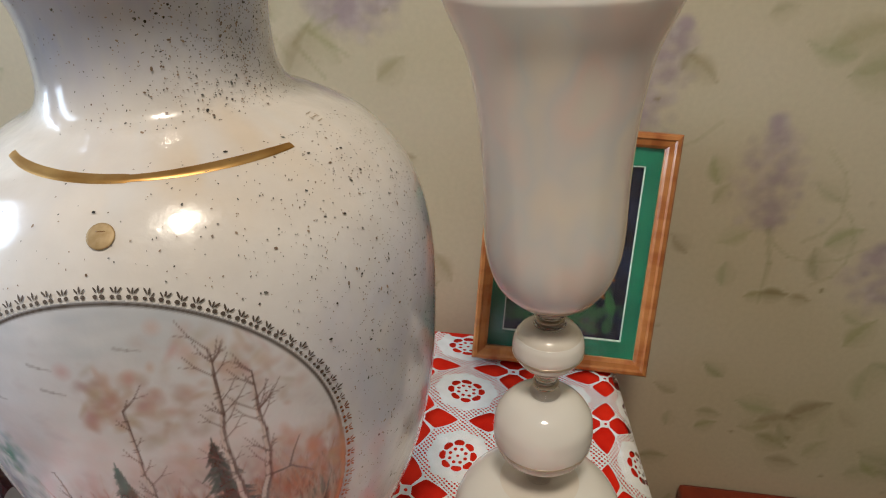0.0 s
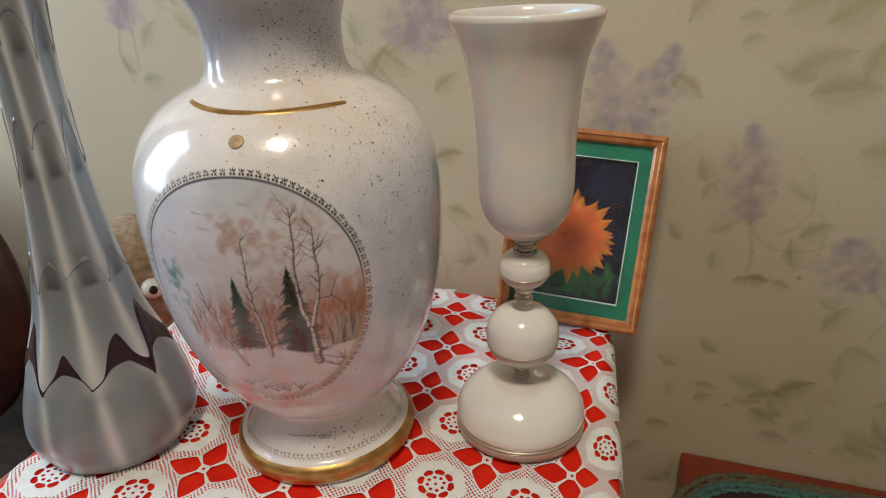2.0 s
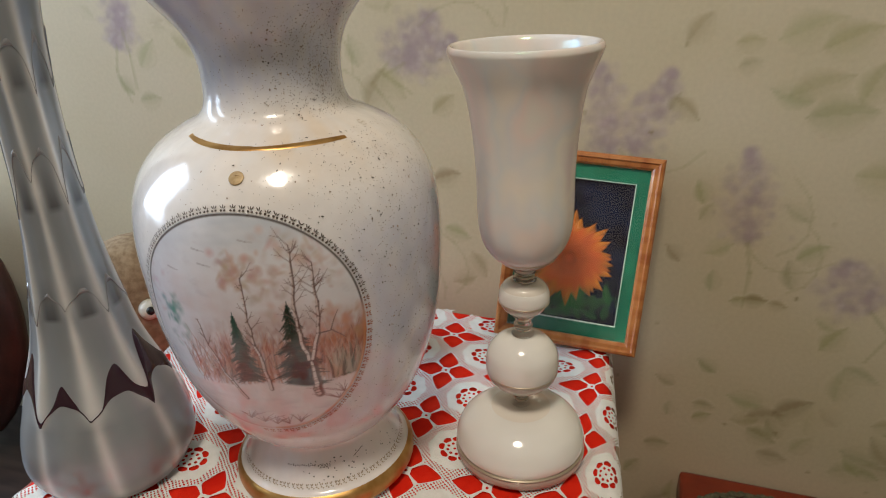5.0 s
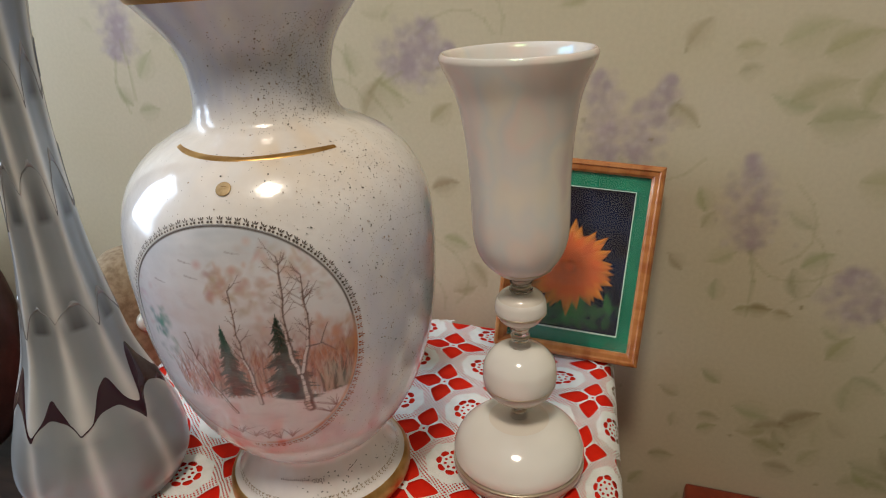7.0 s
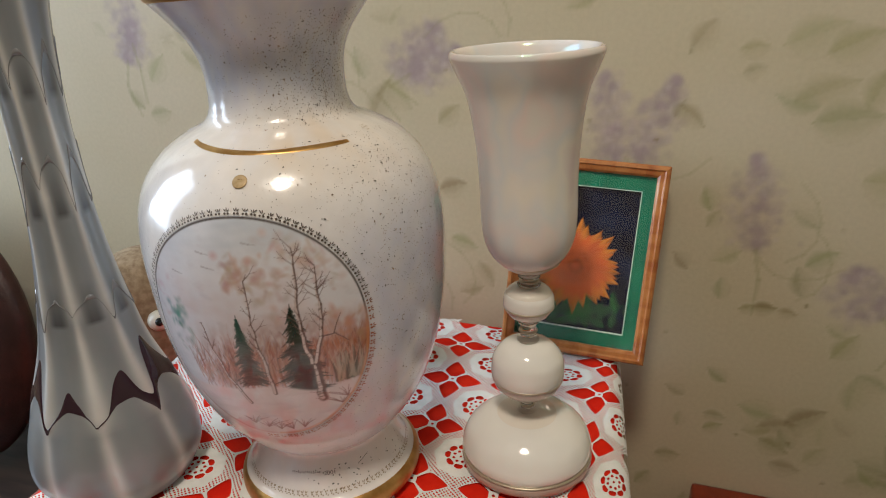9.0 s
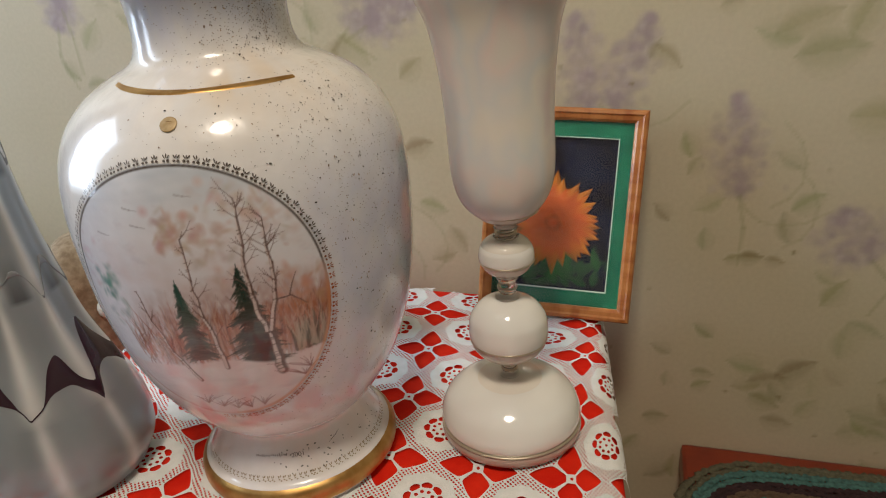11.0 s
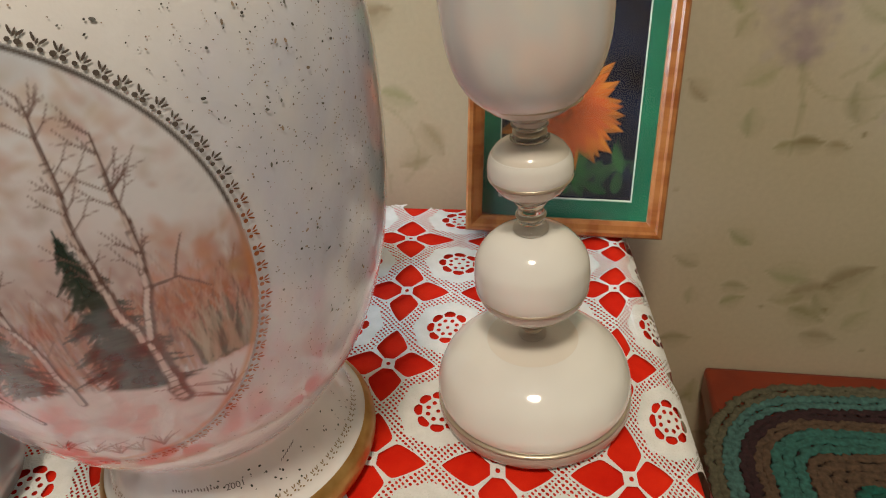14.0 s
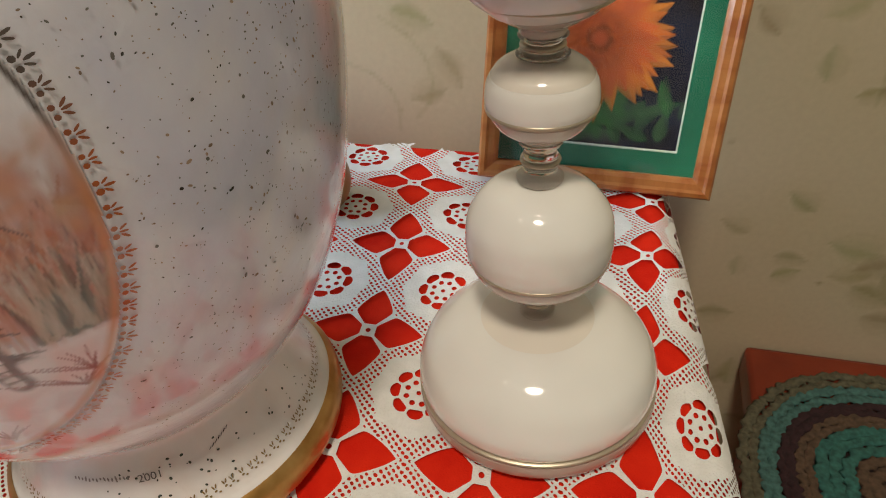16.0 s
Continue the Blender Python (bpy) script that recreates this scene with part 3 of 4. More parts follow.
clump(0.060, 0.004, 0.008, 0.008, 46, (0.52, 0.27, 0.18), 0.5)
clump(-0.058, 0.03, 0.008, 0.012, 26, (0.56, 0.44, 0.46), 0.4)
clump(-0.050, 0.014, 0.004, 0.007, 34, (0.08, 0.24, 0.22), 0.6)
clump(-0.046, 0.000, 0.005, 0.007, 20, (0.2, 0.3, 0.29), 0.4)


def fir(xt, yt, xb, yb, width, col, fade):
    """A fir of ragged drooping branches from its tip down to its foot, browner below."""
    height = yt - yb
    for k in range(330):
        s = (k / 330) ** 0.75
        x, y = xt + (xb - xt) * s, yt - height * s
        tier = 0.5 + 0.5 * abs(math.sin(s * 22 + prng.uniform(-0.4, 0.4)))
        half = width / 2 * (0.05 + 0.95 * s ** 0.8) * prng.uniform(0.35, 1.3) * tier
        side_ = prng.choice([-1, 1])
        k_ = prng.uniform(0.6, 1.6)
        tint = [(c * (1 - s * fade) + d * s * fade) * k_ for c, d in zip(col, (0.11, 0.06, 0.05))]
        art.stroke([(x, y), (x + side_ * half * 0.55, y + 0.0002), (x + side_ * half, y - prng.uniform(0.001, 0.0035))], 0.0022, 0.0006, tint, prng.uniform(0.4, 0.85))
    art.stroke([(xt, yt + 0.003), (xt, yt), (xt + (xb - xt) * 0.3, yt - 0.3 * height)], 0.0006, 0.0016, col, 0.9)


fir(-0.0050, 0.0165, -0.0040, -0.032, 0.021, (0.022, 0.075, 0.06), 0.7)
fir(0.0275, 0.0225, 0.0290, -0.041, 0.034, (0.012, 0.036, 0.028), 0.45)
clump(0.032, -0.030, 0.004, 0.007, 60, (0.04, 0.028, 0.028), 0.6)
# dark grass under the russet wood
for k in range(70):
    x = prng.uniform(0.049, 0.068)
    art.stroke([(x, -0.036 + prng.uniform(0, 0.003)), (x + prng.normal(0, 0.003), -0.022 + prng.uniform(0, 0.012))], 0.002, 0.0005, [(0.06, 0.065, 0.045), (0.12, 0.11, 0.07), (0.45, 0.36, 0.28)][prng.randint(3)], 0.5)
# snow in front, with its shadows
edge = -0.0355 + 0.0025 * np.sin(75 * X + 1.4) + 0.001 * np.sin(140 * X)
wash(np.clip((edge - Y) / 0.002, 0, 1) * 0.92, (0.70, 0.61, 0.615))
wash(np.clip((edge - 0.004 - Y) / 0.03, 0, 1) * np.clip(clouds(X, Y * 3, 0.04, 35), 0, 1) * 0.75, (0.49, 0.40, 0.43))
wash(np.clip((-0.062 - Y) / 0.015, 0, 1) * 0.55, (0.62, 0.43, 0.41))


def birch(pts, w0, w1, twigs, reach=1.0):
    """A birch: an uneven pale trunk, shaded on one side, with dark marks and fine forked twigs."""
    fine = []
    for (xa, ya), (xb, yb) in zip(pts, pts[1:]):
        for s in (0.0, 0.33, 0.66):
            fine.append((xa + (xb - xa) * s + prng.normal(0, 0.0004), ya + (yb - ya) * s))
    pts = fine + [pts[-1]]
    art.stroke(pts, w0 * 1.15, w1, (0.13, 0.08, 0.07), 0.9)
    art.stroke([(x - 0.16 * w0, y) for x, y in pts], w0 * 0.6, w1 * 0.3, (0.66, 0.56, 0.54), 0.85)
    for n in range(int(7 * w0 / 0.002)):
        k = prng.randint(len(pts) - 1)
        s = prng.uniform()
        x, y = pts[k][0] + (pts[k + 1][0] - pts[k][0]) * s, pts[k][1] + (pts[k + 1][1] - pts[k][1]) * s
        art.stroke([(x - w0 * 0.4, y), (x + w0 * 0.3, y + 0.0004)], 0.0008, 0.0004, (0.1, 0.06, 0.05), 0.6)
    for n in range(twigs):
        k = prng.randint(len(pts) // 3, len(pts))
        x, y = pts[k]
        d = (1 if n % 2 else -1) * prng.uniform(0.35, 0.95)
        ln = reach * prng.uniform(0.005, 0.013)
        mid = (x + d * ln * 0.5, y + ln * 0.4)
        art.stroke([(x, y), mid, (x + d * ln * 0.85, y + ln * 0.85)], 0.0007, 0.0003, (0.16, 0.1, 0.09), 0.7)
        art.stroke([mid, (mid[0] + d * ln * 0.5, mid[1] + ln * 0.1)], 0.0005, 0.0003, (0.18, 0.11, 0.1), 0.6)


birch([(-0.0107, -0.048), (-0.018, -0.0326), (-0.0235, -0.0165), (-0.028, -0.001), (-0.030, 0.012)], 0.0024, 0.0007, 8, 0.8)
birch([(0.0088, -0.039), (0.0075, -0.017), (0.0045, 0.0023), (0.0037, 0.0188), (0.004, 0.042)], 0.0026, 0.0007, 12, 0.9)
birch([(0.0390, -0.047), (0.0385, -0.033), (0.0370, -0.017)], 0.0056, 0.0038, 0)
birch([(0.0368, -0.0175), (0.0325, -0.0035), (0.0315, 0.0115), (0.032, 0.029), (0.0335, 0.045), (0.0332, 0.060)], 0.0032, 0.0006, 18, 1.1)
birch([(0.0378, -0.0175), (0.0430, 0.0007), (0.0450, 0.018), (0.0445, 0.032), (0.0445, 0.048)], 0.0029, 0.0006, 18, 1.1)
art.stroke([(0.0435, 0.0005), (0.0513, 0.0012), (0.056, -0.003), (0.059, -0.006)], 0.0011, 0.0004, (0.12, 0.07, 0.06), 0.85)
art.stroke([(0.0505, 0.001), (0.053, 0.008), (0.056, 0.0144)], 0.0009, 0.0004, (0.12, 0.07, 0.06), 0.8)
for x, y in ((-0.016, -0.069), (-0.006, -0.072), (0.0035, -0.074), (0.013, -0.074), (0.022, -0.073), (0.052, -0.055), (0.056, -0.050)):
    for n in range(9):
        ln = prng.uniform(0.005, 0.012)
        d = prng.normal(0, 0.9)
        art.stroke([(x, y), (x + d * ln * 0.5, y + ln * 0.5), (x + d * ln, y + ln * 0.8)], 0.0009, 0.0004, (0.24, 0.1, 0.09), 0.7)
# grey wisps in the sky
for x, y in ((-0.0195, 0.0585), (-0.0166, 0.0496), (-0.04, 0.045), (0.01, 0.064)):
    art.stroke([(x - 0.004, y + 0.001), (x, y), (x + 0.004, y - 0.0006)], 0.0012, 0.0005, (0.3, 0.28, 0.31), 0.5)
# a brown and orange line all round the oval
ov = oval(X, Y)
warm = np.clip((-Y + 0.008 + 0.15 * X) / 0.02, 0, 1) * (X > 0)
rim = np.clip(1.4 - np.abs(ov - 0.965) / 0.02, 0, 1)
wash(rim * (1 - warm) * np.clip((Y + 0.05) / 0.04, 0, 1), (0.09, 0.075, 0.07))
wash(np.clip(1 - np.abs(ov - 0.955) / 0.05, 0, 1) * warm * 0.85, (0.55, 0.24, 0.11))
wash(np.clip(1 - np.abs(ov - 0.96) / 0.05, 0, 1) * (Y < -0.05) * 0.55, (0.5, 0.26, 0.2))
wash(np.clip((ov - 0.985) / 0.02, 0, 1), (0.70, 0.66, 0.63))
art.sheet("oval_painting", lambda x, y: on_vase(MC + KX * x / K, MZ + KY * y), GLAZE, vase, lambda x, y: oval(x, y) < 1.0, "winter birch wood painted in an oval")


def decals(name, shapes, parent, label="", kind=""):
    """Small flat marks on the vase: (angle, height, half length, half width, turn, colour)."""
    co, faces, cols = [], [], []
    for phi, z, a, b, turn, col in shapes:
        n0 = len(co)
        r = float(np.interp(z, PZ, PR))
        for k in range(7):
            t = 2 * math.pi * k / 7
            dx, dz = a * math.cos(t), b * math.sin(t)
            x, y = dx * math.cos(turn) - dz * math.sin(turn), dx * math.sin(turn) + dz * math.cos(turn)
            slope = float(np.interp(z + 0.002, PZ, PR) - np.interp(z - 0.002, PZ, PR)) / 0.004
            co.append(on_vase(phi + math.degrees(x / r), z + y / math.hypot(1, slope), 0.00055))
            cols.append(col)
        faces.append(list(range(n0, n0 + 7)))
    ob = mesh_from(name, co, faces, GLAZE, parent, np.array(cols), label)
    return tagged(ob, kind=kind) if kind else ob


# the sprigs that edge the oval
sprigs = []
for k in range(74):
    t = radians(172 - 268 * k / 73)
    e = 2 / 2.15
    ex, ey = abs(math.cos(t)) ** e * math.copysign(1, math.cos(t)) * MW, abs(math.sin(t)) ** e * math.copysign(1, math.sin(t)) * MH
    out = math.atan2(ey / MH ** 2, ex / MW ** 2)
    w = min(1, max(0, (-ey + 0.014 + 0.15 * ex) / 0.018))
    faint = 0.16 * max(0.0, (math.degrees(t) - 70) / 100)
    col = (np.array([0.09, 0.07, 0.06]) + faint) * (1 - w) + np.array([0.36, 0.10, 0.03]) * w
    ox, oy, tx, ty = math.cos(out), math.sin(out), -math.sin(out), math.cos(out)
    for f_, s_, a, b, turn in ((0.0008, 0.0010, 0.0007, 0.00065, 0), (0.0008, -0.0010, 0.0007, 0.00065, 0), (0.0028, 0.0, 0.0011, 0.00032, out), (0.0025, 0.0011, 0.0010, 0.0003, out + 0.6), (0.0025, -0.0011, 0.0010, 0.0003, out - 0.6)):
        jig = 1 + prng.normal(0, 0.08)
        sprigs.append((MC + (KX * ex + ox * f_ * jig + tx * s_) / K, MZ + KY * ey + oy * f_ * jig + ty * s_, a * jig, b * jig, turn, col))
decals("sprig_border", sprigs, vase, "brown and orange sprigs round the oval", "stuff")
foot_sprigs = []
for k in range(110):
    phi = 360 * k / 110 + prng.normal(0, 0.4)
    for dp, z, a, b, turn in ((0, 0.0185, 0.0006, 0.0004, 0.3), (0.5, 0.0200, 0.0009, 0.0003, 1.2), (-0.5, 0.0198, 0.0009, 0.0003, 1.9), (1.2, 0.0178, 0.0005, 0.0004, 0)):
        foot_sprigs.append((phi + dp, z, a, b, turn, (0.25, 0.17, 0.07)))
decals("foot_border", foot_sprigs, vase, "small gold-brown sprigs above the foot band", "stuff")
# speckles blown over the glaze
specks = []
for n in range(9000):
    phi = prng.normal(-12, 32) if n % 4 else prng.uniform(-180, 180)
    z = prng.uniform(0.055, 0.262) if n % 3 else prng.uniform(0.268, 0.330)
    x_, y_ = (phi - MC) * K / KX, (z - MZ) / KY
    if oval(x_, y_, 0.006) < 1 or (z < 0.265 and prng.uniform() > 0.4 + 0.6 * (z - 0.05) / 0.2):
        continue
    sz = prng.uniform(0.00009, 0.00023) * (1 + 1.0 * (prng.uniform() < 0.10))
    col = [(0.05, 0.045, 0.04), (0.22, 0.16, 0.12), (0.14, 0.14, 0.13), (0.36, 0.27, 0.2)][prng.randint(4)]
    specks.append((phi, z, sz * prng.uniform(1, 2), sz, prng.uniform(0, 3.1), col))
for n in range(60):
    sz = prng.uniform(0.0002, 0.0005)
    specks.append((prng.uniform(-80, 20), prng.uniform(0.02, 0.034), sz * 1.4, sz, prng.uniform(0, 3), (0.05, 0.06, 0.05)))
decals("speckle_coat", specks, vase, "dark speckles over the glaze", "stuff")
# emblem, faint mark, and the signature on the foot
EMBLEM = mottle(material("matt_gold_transfer", (0.42, 0.29, 0.13), 0.5, 0.2), [(0.36, 0.24, 0.1), (0.46, 0.33, 0.17)], 400.0)
emblem = part("emblem", lathe([(0.0, 0.0005), (0.0036, 0.0005), (0.0042, 0.0002), (0.0042, 0.0)], 24), EMBLEM, vase, "small round gold-brown emblem")
ex, ey, ez = on_vase(-76.6, 0.2473, 0.0002)
emblem.matrix_local = Matrix.Translation((ex, ey, ez)) @ Vector((math.cos(radians(-76.6)), math.sin(radians(-76.6)), 1.0)).to_track_quat("Z", "Y").to_matrix().to_4x4() @ Matrix.Diagonal((1, 1, 0.6, 1))
decals("emblem_lines", [(-76.6, 0.2473 + d, 0.0028 - abs(d), 0.0002, 0.0, (0.22, 0.12, 0.05)) for d in (-0.0012, -0.0004, 0.0004, 0.0012)], vase)
decals("faint_mark", [(-8.6 + a, 0.2625 + d, l_, w_, 0, (0.5, 0.42, 0.3)) for a, d, l_, w_ in ((0, 0.0012, 0.002, 0.0002), (0, -0.0012, 0.002, 0.0002), (0, 0, 0.0016, 0.0002), (-1.9, 0, 0.0002, 0.0012), (1.9, 0, 0.0002, 0.0012))], vase)
decals("signature", [(-91 + 1.55 * k, 0.0312 + prng.uniform(-0.0003, 0.0003), 0.00035, prng.uniform(0.0005, 0.0014), prng.uniform(-0.2, 0.5), (0.25, 0.21, 0.2)) for k in range(15)], vase, "small painted signature")
decals("hairline", [(-38 + 1.5 * k, 0.0312 + 0.0005 * k, 0.0009, 0.00016 + 0.00006 * (k % 2), 0.75, (0.06, 0.05, 0.05)) for k in range(7)], vase, "dark hairline in the glaze")
year_data = bpy.data.curves.new("year", "FONT")
year_data.body, year_data.size = "2001", 0.0042
year_ob = bpy.data.objects.new("year", year_data)
year_mesh = bpy.data.meshes.new_from_object(year_ob)
bm = bmesh.new()
bm.from_mesh(year_mesh)
for v in bm.verts:
    v.co = on_vase(-66 + math.degrees(v.co.x / 0.0515), 0.0292 + 0.8 * v.co.y, 0.0006)
INK = material("dark_enamel_ink", (0.1, 0.085, 0.08), 0.3)
part("year", bm, INK, vase, "painted year on the foot", False)
bpy.data.objects.remove(year_ob)

# ---- the opal glass goblet ----
RING = material("worn_gold_line", (0.52, 0.45, 0.34), 0.35, 0.6)
LUSTRE = mottle(material("opal_lustre_glass", (0.76, 0.72, 0.64), 0.13, Coat_Weight=0.7, Coat_Roughness=0.05, Thin_Film_Thickness=420.0), [(0.80, 0.70, 0.67), (0.85, 0.80, 0.71), (0.76, 0.76, 0.74), (0.85, 0.75, 0.70), (0.82, 0.79, 0.72)], 26.0, 2.0, stretch=(1, 1, 0.7), low=0.3, high=0.7)
MILK = mottle(material("milk_glass", (0.8, 0.75, 0.65), 0.1, Coat_Weight=0.8, Coat_Roughness=0.03), [(0.81, 0.795, 0.75), (0.86, 0.85, 0.81)], 20.0, 2.0)
ROSE = material("rose_tinted_glass", (0.8, 0.69, 0.63), 0.08, Coat_Weight=0.6, Transmission_Weight=0.35)
# RIM: clear glass with the red cloth's reflection put into its colour
RIM = material("rim_glass_red_reflection", (0.78, 0.56, 0.48), 0.07, Transmission_Weight=0.45, Coat_Weight=0.6)
goblet = thing("glass_goblet", (0.0965, 0.367, TOP + 0.002), "tall opal lustre glass goblet with a beaded stem", "vase", turn=(-0.4, -0.5, 0))
goblet.scale = (1.018, 1.018, 1.008)
BOWL = [(0.0162, 0.1635), (0.0245, 0.1715), (0.0298, 0.1825), (0.0322, 0.198), (0.0326, 0.230), (0.0345, 0.258), (0.0385, 0.282), (0.0445, 0.297), (0.0475, 0.3045), (0.0482, 0.3075), (0.0468, 0.3102), (0.0442, 0.3090), (0.0412, 0.302), (0.0365, 0.286), (0.0325, 0.26), (0.0305, 0.23), (0.030, 0.2), (0.0275, 0.187), (0.022, 0.177), (0.0, 0.170)]
bowl = part("bowl", lathe(smoothline(BOWL, 5), 144, lambda a, z: 1 + 0.006 * math.cos(12 * a) * max(0, min(1, (z - 0.165) / 0.02, (0.295 - z) / 0.04))), LUSTRE, goblet)
bowl.matrix_local = pose(0, 0, 0.163, 0, -1.6, 0) @ pose(0, 0, -0.163)
part("bowl_base", lathe(smoothline([(0.0, 0.1545), (0.0062, 0.1555), (0.0082, 0.1585), (0.0125, 0.161), (0.0163, 0.1636), (0.0163, 0.1636), (0.0, 0.166)], 5), 64), ROSE, goblet, "rose-tinted clear base of the bowl")
part("bowl_ring", lathe([(0.0205, 0.1672), (0.0212, 0.1674), (0.0213, 0.1679), (0.0209, 0.1683)], 80), RING, goblet, "thin brown-gold line under the bowl")
# clear cap of the small bead; also the shade tone of the foot's crown
CAP_SHADE = material("opal_cap_and_foot_shade", (0.8, 0.75, 0.67), 0.06, Coat_Weight=0.7)
part("small_bead", lathe(smoothline([(0.0180, 0.1335), (0.0182, 0.1360), (0.0176, 0.1405), (0.0164, 0.1432), (0.0164, 0.1432), (0.0, 0.1436)], 6), 72), MILK, goblet)
part("small_bead_cap", lathe(smoothline([(0.0162, 0.1433), (0.0145, 0.1458), (0.0108, 0.1482), (0.006, 0.1492), (0.0, 0.1495)], 6), 72), CAP_SHADE, goblet, "clear upper cap of the bead")
part("small_bead_cup", lathe(smoothline([(0.0, 0.1210), (0.007, 0.1214), (0.0085, 0.1224), (0.0140, 0.1262), (0.0175, 0.1318), (0.0175, 0.1318), (0.0, 0.1322)], 6), 72), ROSE, goblet, "rose-tinted lower half of the bead")
part("small_bead_ring", lathe([(0.0172, 0.1319), (0.0180, 0.1321), (0.0182, 0.1327), (0.0180, 0.1334), (0.0172, 0.1335)], 72), RING, goblet, "gold ring")
part("large_bead", lathe(smoothline([(0.0262, 0.0752), (0.0267, 0.0785), (0.0266, 0.084), (0.0250, 0.0920), (0.0185, 0.1003), (0.0095, 0.1043), (0.0, 0.105)], 6), 80), MILK, goblet)
part("large_bead_cup", lathe(smoothline([(0.0, 0.0555), (0.007, 0.0560), (0.009, 0.0572), (0.0180, 0.0622), (0.0240, 0.0685), (0.0257, 0.0735), (0.0257, 0.0735), (0.0, 0.0738)], 6), 80), ROSE, goblet, "rose-tinted lower half of the bead")
part("large_bead_ring", lathe([(0.0252, 0.0736), (0.0261, 0.0738), (0.0264, 0.0744), (0.0262, 0.0751), (0.0252, 0.0752)], 80), RING, goblet, "gold ring")
part("foot", lathe(smoothline([(0.0478, 0.0108), (0.0490, 0.0140), (0.0483, 0.0205), (0.0440, 0.0295), (0.0355, 0.0370), (0.0270, 0.0407), (0.0225, 0.0420), (0.0225, 0.0420), (0.0, 0.0421)], 6), 112), MILK, goblet)
# the bead's shade on the foot, put in as a greyer crown
part("foot_crown_shade", lathe(smoothline([(0.0224, 0.04205), (0.0160, 0.0433), (0.009, 0.0439), (0.0, 0.0441)], 5), 96), CAP_SHADE, goblet, "crown of the foot, greyed for the bead's shade")
part("foot_ring", lathe([(0.0475, 0.0092), (0.0492, 0.0094), (0.0495, 0.0099), (0.0491, 0.0105), (0.0475, 0.0107)], 112), RING, goblet, "gold ring round the foot")
part("foot_rim", lathe(smoothline([(0.030, 0.0004), (0.044, 0.0), (0.044, 0.0), (0.0485, 0.002), (0.0497, 0.0055), (0.0490, 0.0086), (0.0490, 0.0086), (0.030, 0.0086), (0.030, 0.0086), (0.030, 0.0004)], 4), 112), RIM, goblet, "clear glass rim under the foot")
for z0, z1, r in ((0.0435, 0.0560, 0.0056), (0.1045, 0.1214, 0.0066), (0.1492, 0.156, 0.0068)):
    mid = (z0 + z1) / 2
    q = (z1 - z0) / 4
    part("joint", lathe(smoothline([(0.0, z0), (r * 1.05, z0), (r * 1.22, z0 + q * 0.5), (r * 0.86, z0 + q), (r * 0.95, mid), (r * 0.84, mid + q), (r * 1.12, z1 - q * 0.4), (r, z1), (0.0, z1)], 4), 40), CLEAR, goblet, "clear glass joint")
    part("joint_ring", lathe([(r * 0.86, mid - 0.0010), (r * 1.02, mid - 0.0006), (r * 1.05, mid), (r * 1.02, mid + 0.0006), (r * 0.86, mid + 0.0010)], 40), RING, goblet, "thin gold ring")

# ---- the fluted glass vase ----
fluted = thing("fluted_glass_vase", (-0.205, 0.264, TOP + 0.002), "tall fluted vase of grey-white glass with dark tips", "vase")
FL = [(0.0, 0.0), (0.046, 0.0), (0.055, 0.008), (0.0605, 0.022), (0.0595, 0.04), (0.0545, 0.06), (0.0455, 0.086), (0.036, 0.115), (0.031, 0.14), (0.0265, 0.168), (0.0225, 0.2), (0.0198, 0.24), (0.019, 0.29), (0.022, 0.34), (0.03, 0.38), (0.032, 0.385), (0.028, 0.382), (0.016, 0.33), (0.012, 0.25), (0.012, 0.2), (0.0, 0.19)]
FLUTES = 8
FR, FZ = np.array([p[0] for p in smoothline(FL[1:15], 6)]), np.array([p[1] for p in smoothline(FL[1:15], 6)])


def flute(a, z):
    """Broad soft lobes with shallow valleys between them, that twist a little with the height."""
    s = abs(math.sin(FLUTES * (a + 1.2 * z) / 2))
    fade = min(1, z / 0.03)
    low = max(0.0, min(1.0, (0.085 - z) / 0.03))
    return 1 + fade * (low * 0.035 * (s ** 0.8 - 0.6) + (1 - low) * 0.05 * (math.exp(-(s / 0.45) ** 2) - 0.4))


SILVER = painted("silvered_grey_glass", 0.36, 0.0, 40.0, 0.04, Metallic=0.25, Coat_Weight=0.7, Coat_Roughness=0.04)
fl_body = part("body", lathe(smoothline(FL, 8), 320, flute), SILVER, fluted)
co = np.array([v.co[:] for v in fl_body.data.vertices])
ang, hz = np.arctan2(co[:, 1], co[:, 0]), co[:, 2]
off = np.abs(np.sin(FLUTES * (ang + 1.2 * hz) / 2))
tone = np.ones((len(co), 3)) * np.array([0.23, 0.255, 0.27])
tone += 0.03 * clouds(ang * 0.05, hz * 0.3, 0.05, 61)[:, None]
